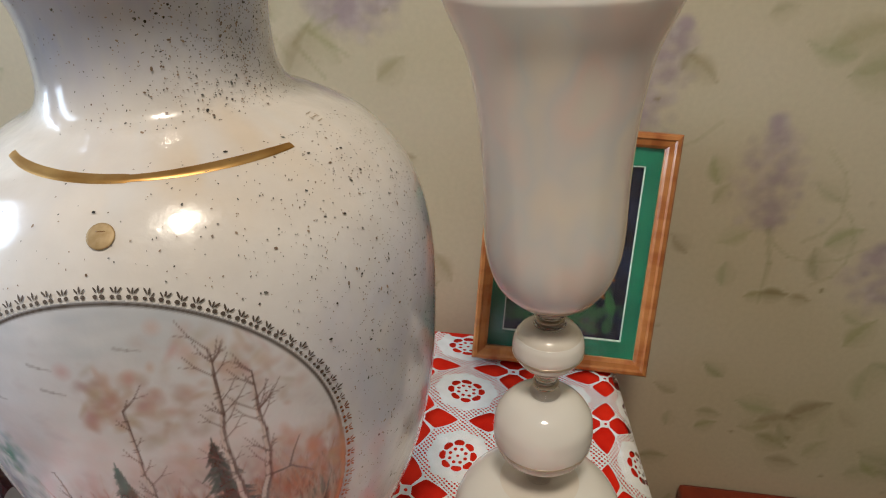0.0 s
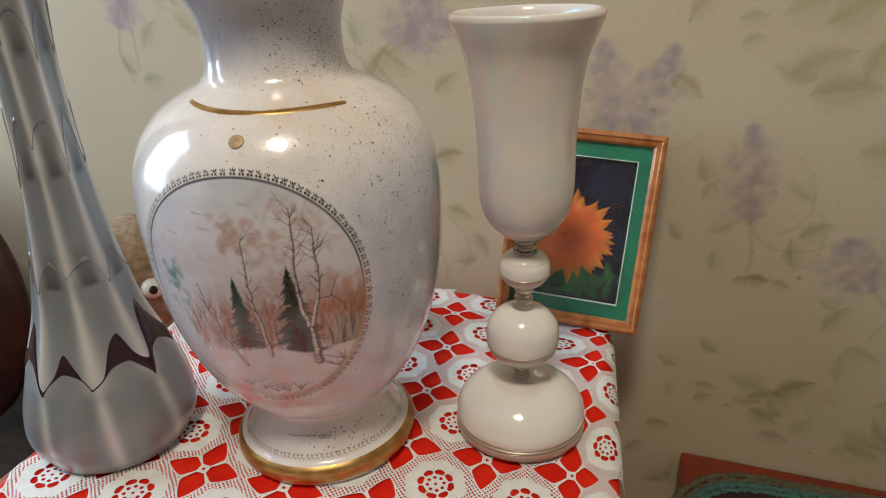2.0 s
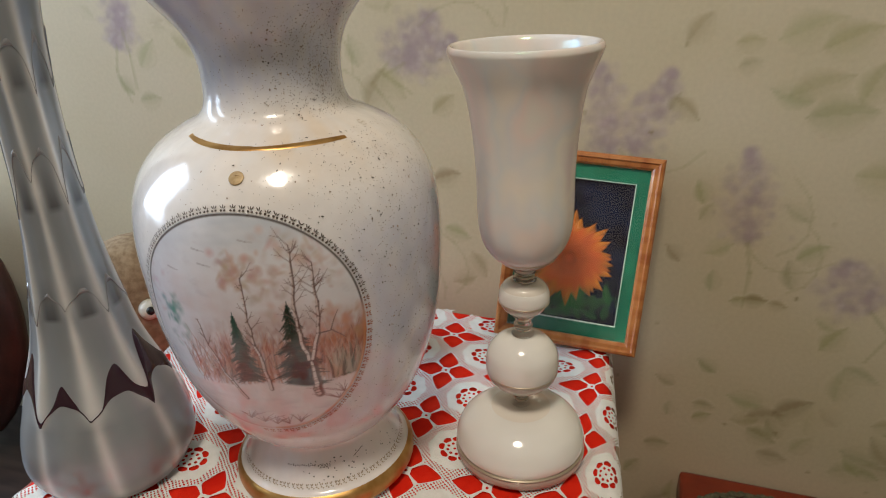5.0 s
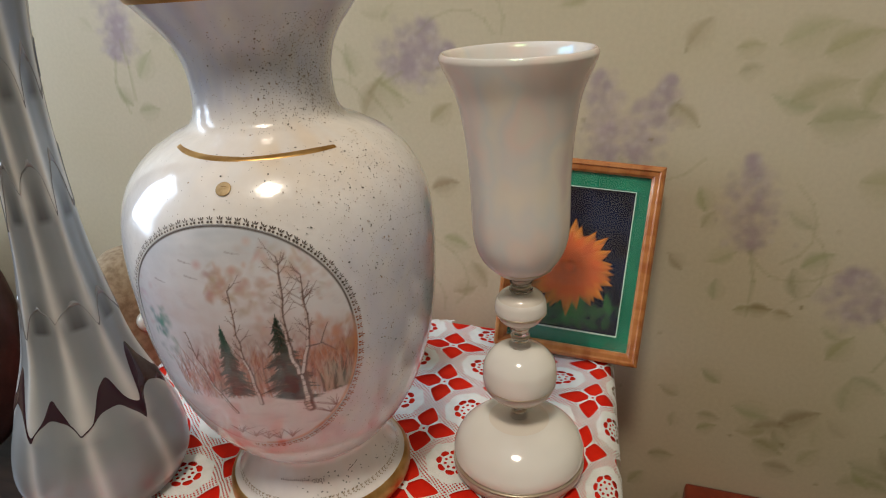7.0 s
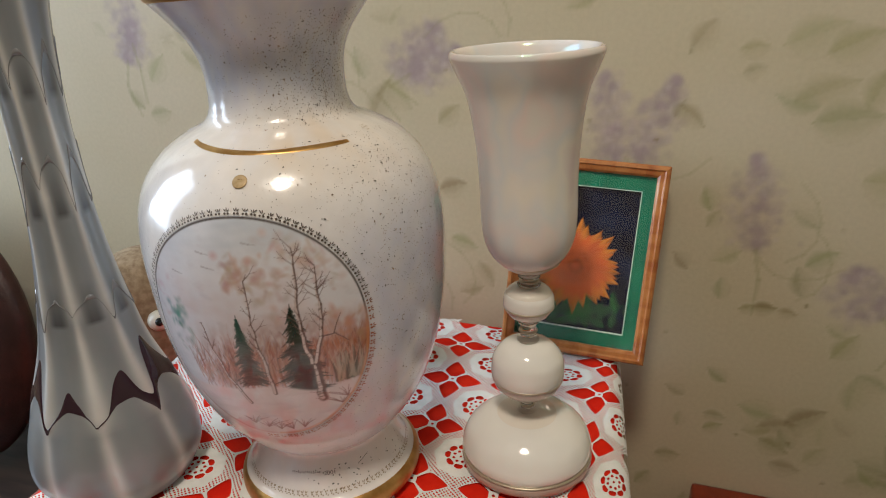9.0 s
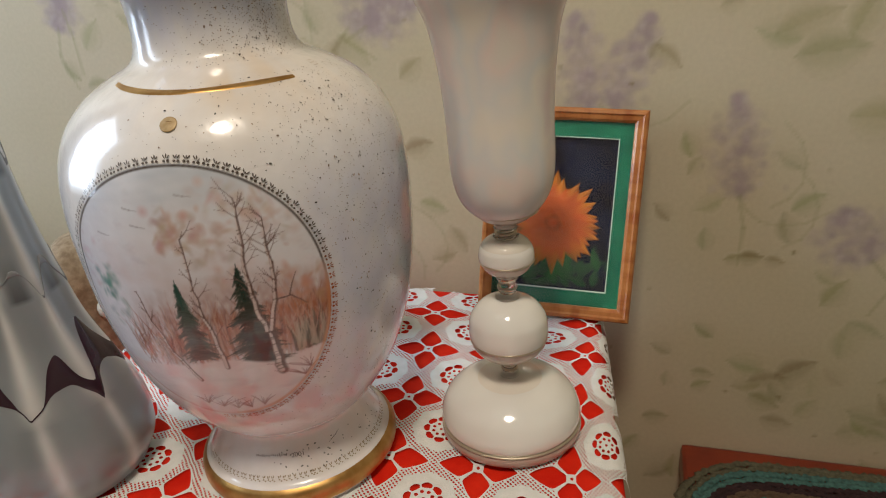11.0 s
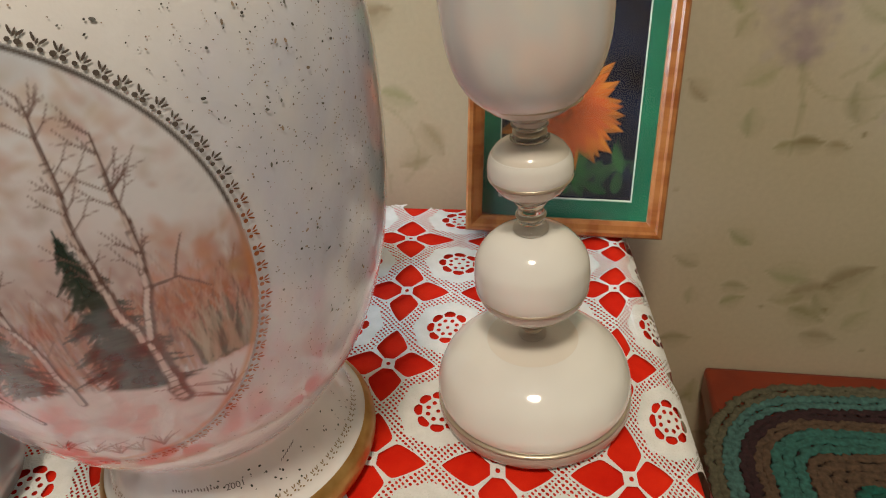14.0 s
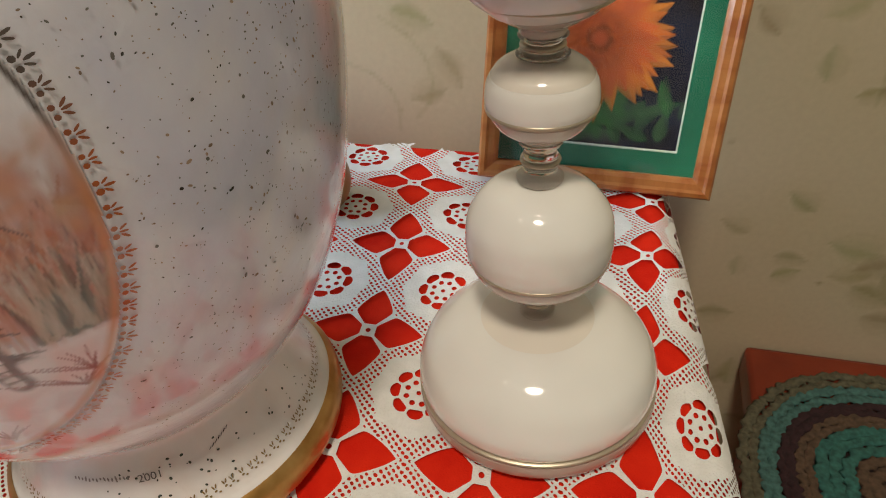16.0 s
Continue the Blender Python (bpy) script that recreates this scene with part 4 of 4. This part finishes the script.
# in each tier the pale streaks widen downwards to a tooth
for z0, z1, w0, w1, k in ((0.0, 0.09, 0.34, 0.26, 0.7), (0.066, 0.162, 0.62, 0.2, 0.9), (0.142, 0.25, 0.55, 0.2, 0.8), (0.215, 0.33, 0.6, 0.2, 0.9), (0.29, 0.4, 0.5, 0.3, 0.7)):
    s = np.clip((hz - z0) / (z1 - z0), 0, 1)
    width = w0 + (w1 - w0) * s
    inside = ((hz > z0) & (hz < z1)) * np.clip(s * 8, 0, 1) * np.clip((1 - s) * 3, 0, 1)
    m = (k * inside * np.exp(-(off / width) ** 2))[:, None]
    tone = tone * (1 - m) + np.array([0.68, 0.69, 0.67]) * m
    dark = (0.8 * ((hz > z0) & (hz < z1)) * np.clip(1 - s * 3.5, 0, 1) * np.clip((off - 0.55) / 0.4, 0, 1) * (z0 > 0.1))[:, None]
    tone = tone * (1 - dark) + np.array([0.03, 0.03, 0.036]) * dark
at = fl_body.data.color_attributes.new("paint", "FLOAT_COLOR", "POINT")
at.data.foreach_set("color", np.c_[np.clip(tone, 0, 1), np.ones(len(co))].ravel())


def tooth_band(name, zc, thick, down, mat, label):
    """A zigzag collar in the glass, its points on the crests of the flutes."""
    bm = bmesh.new()
    seg = 240
    cols = []
    for k in range(seg):
        a = 2 * math.pi * k / seg
        q = (FLUTES * (a + 1.2 * zc) / (2 * math.pi)) % 1
        tri = abs(2 * q - 1)
        size = 0.85 + 0.3 * math.sin(3 * a + 1.2) + 0.12 * math.sin(13 * a)
        q = (q + 0.05 * math.sin(5 * a + 0.4) + 0.02 * math.sin(19 * a)) % 1
        tri = abs(2 * q - 1)
        lo = zc - down * size * tri ** 2.6
        hi = zc + thick * (1.0 + 0.45 * math.sin(2 * a + 0.6)) - (down * size + 0.55 * thick) * (0.5 - 0.5 * math.cos(math.pi * tri))
        hi = max(hi, lo + (0.0012 if thick > 0.02 else 0.0004))
        col = []
        for s in range(5):
            z = lo + (hi - lo) * s / 4
            r = float(np.interp(z, FZ, FR)) * flute(a, z) + 0.0006 - 0.0011 * (s in (0, 4))
            col.append(bm.verts.new((r * math.cos(a), r * math.sin(a), z)))
        cols.append(col)
    for k in range(seg):
        a, b = cols[k], cols[(k + 1) % seg]
        for s in range(4):
            bm.faces.new((a[s], b[s], b[s + 1], a[s + 1]))
    return part(name, bm, mat, fluted, label)


SMOKE = material("smoky_glass", (0.2, 0.205, 0.215), 0.1, Coat_Weight=0.6)
tooth_band("dark_collar", 0.082, 0.029, 0.018, AMETHYST, "zigzag collar of dark amethyst glass")
tooth_band("smoky_collar", 0.158, 0.006, 0.020, SMOKE, "thin zigzag of smoky glass")
tooth_band("smoky_collar", 0.252, 0.009, 0.035, SMOKE, "thin zigzag of smoky glass")
tooth_band("smoky_collar", 0.318, 0.008, 0.03, SMOKE, "thin zigzag of smoky glass")

# ---- the framed sunflower ----
picture = thing("picture_frame", (0.1068, 0.5313, TOP + 0.0035), "pine picture frame with a sunflower in green card", "picture", turn=(-14.1, 2.9, 1.8))
W, H, RAIL = 0.1408, 0.1928, 0.0115


def rail(cx, cz, length, turn):
    """A moulded rail with mitred ends; its outer edge at cz from the middle."""
    section = [(0.0, 0.008), (0.0, -0.006), (0.0015, -0.008), (0.004, -0.0085), (0.0055, -0.0068), (0.009, -0.006), (0.0105, -0.0045), (RAIL, -0.003), (RAIL, 0.008)]
    bm = bmesh.new()
    ends = []
    for side_ in (-1, 1):
        ends.append([bm.verts.new((side_ * (length / 2 - d), y, -cz + d)) for d, y in section])
    n = len(section)
    for k in range(n):
        bm.faces.new((ends[0][k], ends[1][k], ends[1][(k + 1) % n], ends[0][(k + 1) % n]))
    bmesh.ops.recalc_face_normals(bm, faces=bm.faces)
    ob = part("rail", bm, PINE, picture, "", False)
    ob.matrix_local = pose(0, 0, H / 2, 0, turn, 0)
    return ob


rail(0, H / 2, W, 0)
rail(0, H / 2, W, 180)
rail(0, W / 2, H, 90)
rail(0, W / 2, H, -90)
part("backing", block(-W / 2 + 0.003, W / 2 - 0.003, 0.0045, 0.0075, 0.003, H - 0.003), RED_WOOD, picture, "", False)
# the prop that keeps it standing
strut = part("strut", block(-0.012, 0.012, 0.012, 0.0145, 0.0, 0.12, 0.001), RED_WOOD, picture, "hinged back strut")
strut.matrix_local = pose(0, 0.032, 0.008, 14, 0, 0)
CARD = mottle(material("green_card", (0.01, 0.2, 0.1), 0.7, Specular_IOR_Level=0.15), [(0.004, 0.10, 0.055), (0.007, 0.135, 0.072)], 30.0)
BEVEL = material("card_bevel", (0.55, 0.6, 0.5), 0.6)
px0, px1, pz0, pz1 = -0.0475, 0.0475, 0.0252, H - 0.0257
ix, iz0, iz1 = W / 2 - 0.011, 0.011, H - 0.011
for box in ((-ix, px0, iz0, iz1), (px1, ix, iz0, iz1), (px0, px1, iz0, pz0), (px0, px1, pz1, iz1)):
    part("card_strip", block(box[0], box[1], -0.0005, 0.0012, box[2], box[3]), CARD, picture, "green card mount", False)
for box in ((px0, px0 + 0.0007, pz0, pz1), (px1 - 0.0007, px1, pz0, pz1), (px0, px1, pz0, pz0 + 0.0007), (px0, px1, pz1 - 0.0007, pz1)):
    part("card_edge", block(box[0], box[1], -0.0003, 0.0022, box[2], box[3]), BEVEL, picture, "pale cut edge of the card", False)
sf = Canvas(px0, px1, pz0, pz1, 0.00065, (0.006, 0.007, 0.018))
frng = np.random.RandomState(8)
sf.c += (0.012 * clouds(sf.X, sf.Y, 0.05, 41))[..., None] * np.array([0.2, 0.5, 1.3])
for n in range(60):
    sf.leaf(frng.uniform(px0, px1), pz0 + frng.uniform(0.0, 0.022), frng.uniform(0.012, 0.025), 0.009, frng.uniform(0.3, 2.8), (0.03, 0.09 * frng.uniform(0.6, 1.4), 0.035), 0.7)
fx, fz = -0.006, pz0 + 0.062
for ring, (rad, count, wid) in enumerate(((0.046, 24, 0.0135), (0.040, 22, 0.0125), (0.034, 20, 0.012))):
    for k in range(count):
        t = 2 * math.pi * (k + 0.5 * ring) / count + frng.normal(0, 0.06)
        kk = frng.uniform(0.8, 1.15)
        sf.leaf(fx + 0.008 * math.cos(t), fz + 0.008 * math.sin(t), rad * frng.uniform(0.9, 1.08) - 0.008, wid, t, (0.42 * kk, (0.145 - 0.03 * ring) * kk, 0.024), 1.0, 0.2)
sf.spot(fx, fz, 0.026, 0.026, (0.27, 0.065, 0.02), 0.95, 0, 0.5)
sf.spot(fx, fz, 0.019, 0.019, (0.19, 0.034, 0.012), 0.85, 0, 0.35)
sf.spot(fx, fz, 0.013, 0.013, (0.24, 0.045, 0.014), 0.9, 0, 0.3)
sf.spot(fx, fz, 0.0095, 0.0095, (0.11, 0.02, 0.006), 0.9, 0, 0.3)
sf.spot(fx, fz, 0.006, 0.006, (0.3, 0.06, 0.02), 0.8, 0, 0.5)
for n in range(260):
    t, q = frng.uniform(0, 6.28), frng.uniform(0.006, 0.02)
    sf.spot(fx + q * math.cos(t), fz + q * math.sin(t), 0.0009, 0.0009, (0.4, 0.1, 0.02), 0.4)
EMBROIDERY = painted("stitched_print", 0.8, 0.15, 900.0, 0.1, Specular_IOR_Level=0.1)
sf.sheet("sunflower_print", lambda x, y: (x, np.full_like(x, 0.0026), y), EMBROIDERY, picture, None, "orange sunflower on navy ground")
PANE = material("picture_glass", (1, 1, 1), 0.0, Transmission_Weight=1.0, IOR=1.45)
pane = part("pane", block(-ix, ix, -0.0028, -0.0014, iz0, iz1), PANE, picture, "glass pane", False)
pane.visible_shadow = False

# ---- the low stool and its mat ----
stool = thing("stool", (0, 0, 0), "red painted wooden stool beside the table", "stool")
part("seat", block(0.243, 0.641, 0.185, 0.6115, 0.525, 0.557, 0.005), RED_PAINT, stool)
part("apron", block(0.256, 0.627, 0.2, 0.597, 0.466, 0.525, 0.003), RED_PAINT, stool)
for x in (0.276, 0.606):
    for y in (0.222, 0.575):
        part("leg", block(x - 0.018, x + 0.018, y - 0.018, y + 0.018, 0, 0.466, 0.003), RED_PAINT, stool)
mat_ob = thing("crochet_mat", (0.434, 0.392, 0.5575), "crocheted mat in bands of teal, brown and maroon", "mat", turn=(0, 0, 3))


def wool(name, color):
    return mottle(material(name, color, 0.95), [[0.5 * c for c in color], color, [min(1, 1.5 * c) for c in color]], 260.0, 6.0, bump=1.0, bump_scale=1400.0, low=0.25, high=0.75)


WOOLS = {"olive": wool("olive_wool", (0.10, 0.093, 0.055)), "teal": wool("teal_wool", (0.03, 0.125, 0.104)), "pale": wool("pale_teal_wool", (0.055, 0.14, 0.125)), "maroon": wool("maroon_wool", (0.03, 0.011, 0.013)), "brown": wool("brown_wool", (0.095, 0.058, 0.034)), "green": wool("green_wool", (0.007, 0.095, 0.07))}


def mat_row(name, inset, width, colour, seed):
    """One band of crochet: a flattened rope round a rounded rectangle, with stitches."""
    hx, hy, rad = 0.205 - inset, 0.205 - inset, max(0.1 - inset, 0.012)
    rr = random.Random(seed)
    loop = []
    for cx, cy, a0 in ((hx - rad, hy - rad, 0), (-hx + rad, hy - rad, 90), (-hx + rad, -hy + rad, 180), (hx - rad, -hy + rad, 270)):
        for k in range(13):
            a = radians(a0 + 90 * k / 12)
            loop.append(Vector((cx + rad * math.cos(a), cy + rad * math.sin(a), 0)))
    line = []
    for k in range(len(loop)):
        a, b = loop[k], loop[(k + 1) % len(loop)]
        for s in range(max(1, int((b - a).length / 0.0022))):
            line.append(a.lerp(b, s / max(1, int((b - a).length / 0.0022))))
    bm = bmesh.new()
    rings = []
    n = len(line)
    for k in range(n):
        t = (line[(k + 1) % n] - line[k - 1]).normalized()
        out = Vector((t.y, -t.x, 0))
        stitch = 1 + 0.06 * math.sin(k * 2.1) + rr.uniform(-0.16, 0.16)
        sway = rr.uniform(-0.0019, 0.0019) + 0.0014 * math.sin(k * 0.05 + seed)
        ring = []
        for q in range(8):
            a = 2 * math.pi * q / 8
            p = line[k] + out * (math.cos(a) * width * 0.62 * stitch + sway) + Vector((0, 0, 0.0032 + 0.0016 * math.sin(a) * stitch))
            ring.append(bm.verts.new(p))
        rings.append(ring)
    for k in range(n):
        a, b = rings[k], rings[(k + 1) % n]
        for q in range(8):
            bm.faces.new((a[q], a[(q + 1) % 8], b[(q + 1) % 8], b[q]))
    bmesh.ops.recalc_face_normals(bm, faces=bm.faces)
    return part(name, bm, WOOLS[colour], mat_ob)


inset = 0.003
for n, (colour, width) in enumerate((("olive", 0.007), ("olive", 0.006), ("pale", 0.007), ("pale", 0.007), ("maroon", 0.006), ("maroon", 0.007), ("brown", 0.006), ("brown", 0.006), ("teal", 0.008), ("teal", 0.008), ("teal", 0.008), ("brown", 0.007), ("brown", 0.008), ("brown", 0.008), ("brown", 0.007), ("green", 0.008), ("green", 0.008), ("green", 0.008), ("green", 0.009), ("green", 0.009))):
    mat_row("band", inset + width / 2, width, colour, n)
    inset += width
part("mat_middle", block(-0.205 + inset, 0.205 - inset, -0.205 + inset, 0.205 - inset, 0.0005, 0.006, 0.002), WOOLS["green"], mat_ob)
FRINGE = material("dark_wool_edge", (0.03, 0.018, 0.018), 0.95)
part("mat_backing", block(-0.165, 0.165, -0.165, 0.165, 0.0002, 0.0022), FRINGE, mat_ob, "dark backing")

# ---- behind and beside the table ----
BALL = mottle(material("golden_brown_wood", (0.32, 0.17, 0.06), 0.35), [(0.26, 0.13, 0.045), (0.4, 0.22, 0.09)], 40.0)
ornament = thing("wooden_ornament", (-0.058, 0.487, TOP + 0.002), "rounded golden-brown wooden ornament behind the vase", "ornament")
part("body", lathe(smoothline([(0.0, 0.0), (0.014, 0.0), (0.02, 0.006), (0.0225, 0.017), (0.0195, 0.03), (0.011, 0.039), (0.0, 0.041)], 6), 48), BALL, ornament)

DARK_WOOD = mottle(material("dark_brown_wood", (0.05, 0.03, 0.022), 0.4), [(0.02, 0.012, 0.009), (0.045, 0.028, 0.02)], 12.0, stretch=(1, 8, 8))
bench = thing("side_cabinet", (0, 0, 0), "low dark wooden cabinet beside the table", "cabinet")
part("top", block(-1.05, -0.335, 0.12, 0.586, 0.43, 0.45, 0.003), DARK_WOOD, bench)
part("carcass", block(-1.03, -0.35, 0.14, 0.58, 0.04, 0.43, 0.003), DARK_WOOD, bench)
part("plinth", block(-1.0, -0.38, 0.16, 0.57, 0.0, 0.04, 0.002), DARK_WOOD, bench)

CUSHION = mottle(material("dark_red_leather", (0.07, 0.015, 0.012), 0.45), [(0.025, 0.006, 0.005), (0.05, 0.012, 0.01)], 30.0, bump=0.4, bump_scale=300.0)
bm = bmesh.new()
bmesh.ops.create_uvsphere(bm, u_segments=40, v_segments=24, radius=1)
for v in bm.verts:
    x, y, z = v.co
    v.co = (x * 0.195, y * 0.05 * (1 - 0.25 * math.exp(-30 * (x * x + z * z))), z * 0.2)
cushion = part("cushion", bm, CUSHION)
cushion.matrix_world = pose(-0.80, 0.505, 0.648, -10, 0, 0)
tagged(cushion, "round dark red leather cushion propped against the wall", "cushion")

TEAL = mottle(material("teal_glaze", (0.02, 0.08, 0.1), 0.3), [(0.014, 0.06, 0.08), (0.03, 0.1, 0.12)], 20.0)
pot = thing("teal_pot", (-0.60, 0.53, 0.45), "small dark teal glazed pot on the cabinet", "pot")
part("body", lathe(smoothline([(0.0, 0.0), (0.03, 0.0), (0.042, 0.02), (0.046, 0.045), (0.04, 0.07), (0.03, 0.078), (0.028, 0.074), (0.038, 0.05), (0.0, 0.01)], 6), 48), TEAL, pot)

PLUSH = mottle(material("beige_plush", (0.3, 0.22, 0.13), 0.95), [(0.22, 0.15, 0.085), (0.36, 0.27, 0.17)], 120.0, bump=1.0, bump_scale=700.0)
EYE_WHITE, EYE_BLACK = material("eye_white", (0.75, 0.72, 0.62), 0.3), material("eye_black", (0.01, 0.01, 0.01), 0.15)
toy = thing("plush_toy", (-0.405, 0.52, 0.45), "beige plush toy with round white eyes, beside the table", "toy")
part("body", lathe(smoothline([(0.0, 0.0), (0.05, 0.005), (0.068, 0.05), (0.074, 0.14), (0.066, 0.23), (0.056, 0.29), (0.05, 0.33), (0.03, 0.36), (0.0, 0.368)], 6), 48, lambda a, z: 1 + 0.03 * math.sin(5 * a + 30 * z)), PLUSH, toy)
for x, y in ((0.043, -0.034), (0.010, -0.050)):
    bm = bmesh.new()
    bmesh.ops.create_uvsphere(bm, u_segments=24, v_segments=16, radius=0.0125)
    eye = part("eye", bm, EYE_WHITE, toy, "round white eye")
    eye.location = (x, y, 0.295)
    bm = bmesh.new()
    bmesh.ops.create_uvsphere(bm, u_segments=16, v_segments=10, radius=0.005)
    pupil = part("pupil", bm, EYE_BLACK, eye, "black pupil")
    pupil.location = (0.0085, -0.0080, 0.003)

# ---- the window in the wall ----
WHITE_PAINT = mottle(material("white_window_paint", (0.75, 0.74, 0.7), 0.4), [(0.7, 0.69, 0.65), (0.79, 0.78, 0.75)], 12.0)
win = thing("window_1", (-1.78, 0.1, 0.85), "white painted window in the side wall", "window", "", "structure")
for y0, y1, z0, z1 in ((-0.5, -0.45, 0, 1.2), (0.45, 0.5, 0, 1.2), (-0.45, 0.45, 0, 0.05), (-0.45, 0.45, 1.15, 1.2), (-0.025, 0.025, 0.05, 1.15)):
    part("frame_bar", block(-0.03, 0.03, y0, y1, z0, z1, 0.003), WHITE_PAINT, win)
part("sill", block(0.06, 0.22, -0.52, 0.52, -0.03, 0.0, 0.004), WHITE_PAINT, win)
for y0, y1 in ((-0.45, -0.025), (0.025, 0.45)):
    p_ = part("pane", block(-0.002, 0.002, y0, y1, 0.05, 1.15), PANE, win, "", False)
    p_.visible_shadow = False
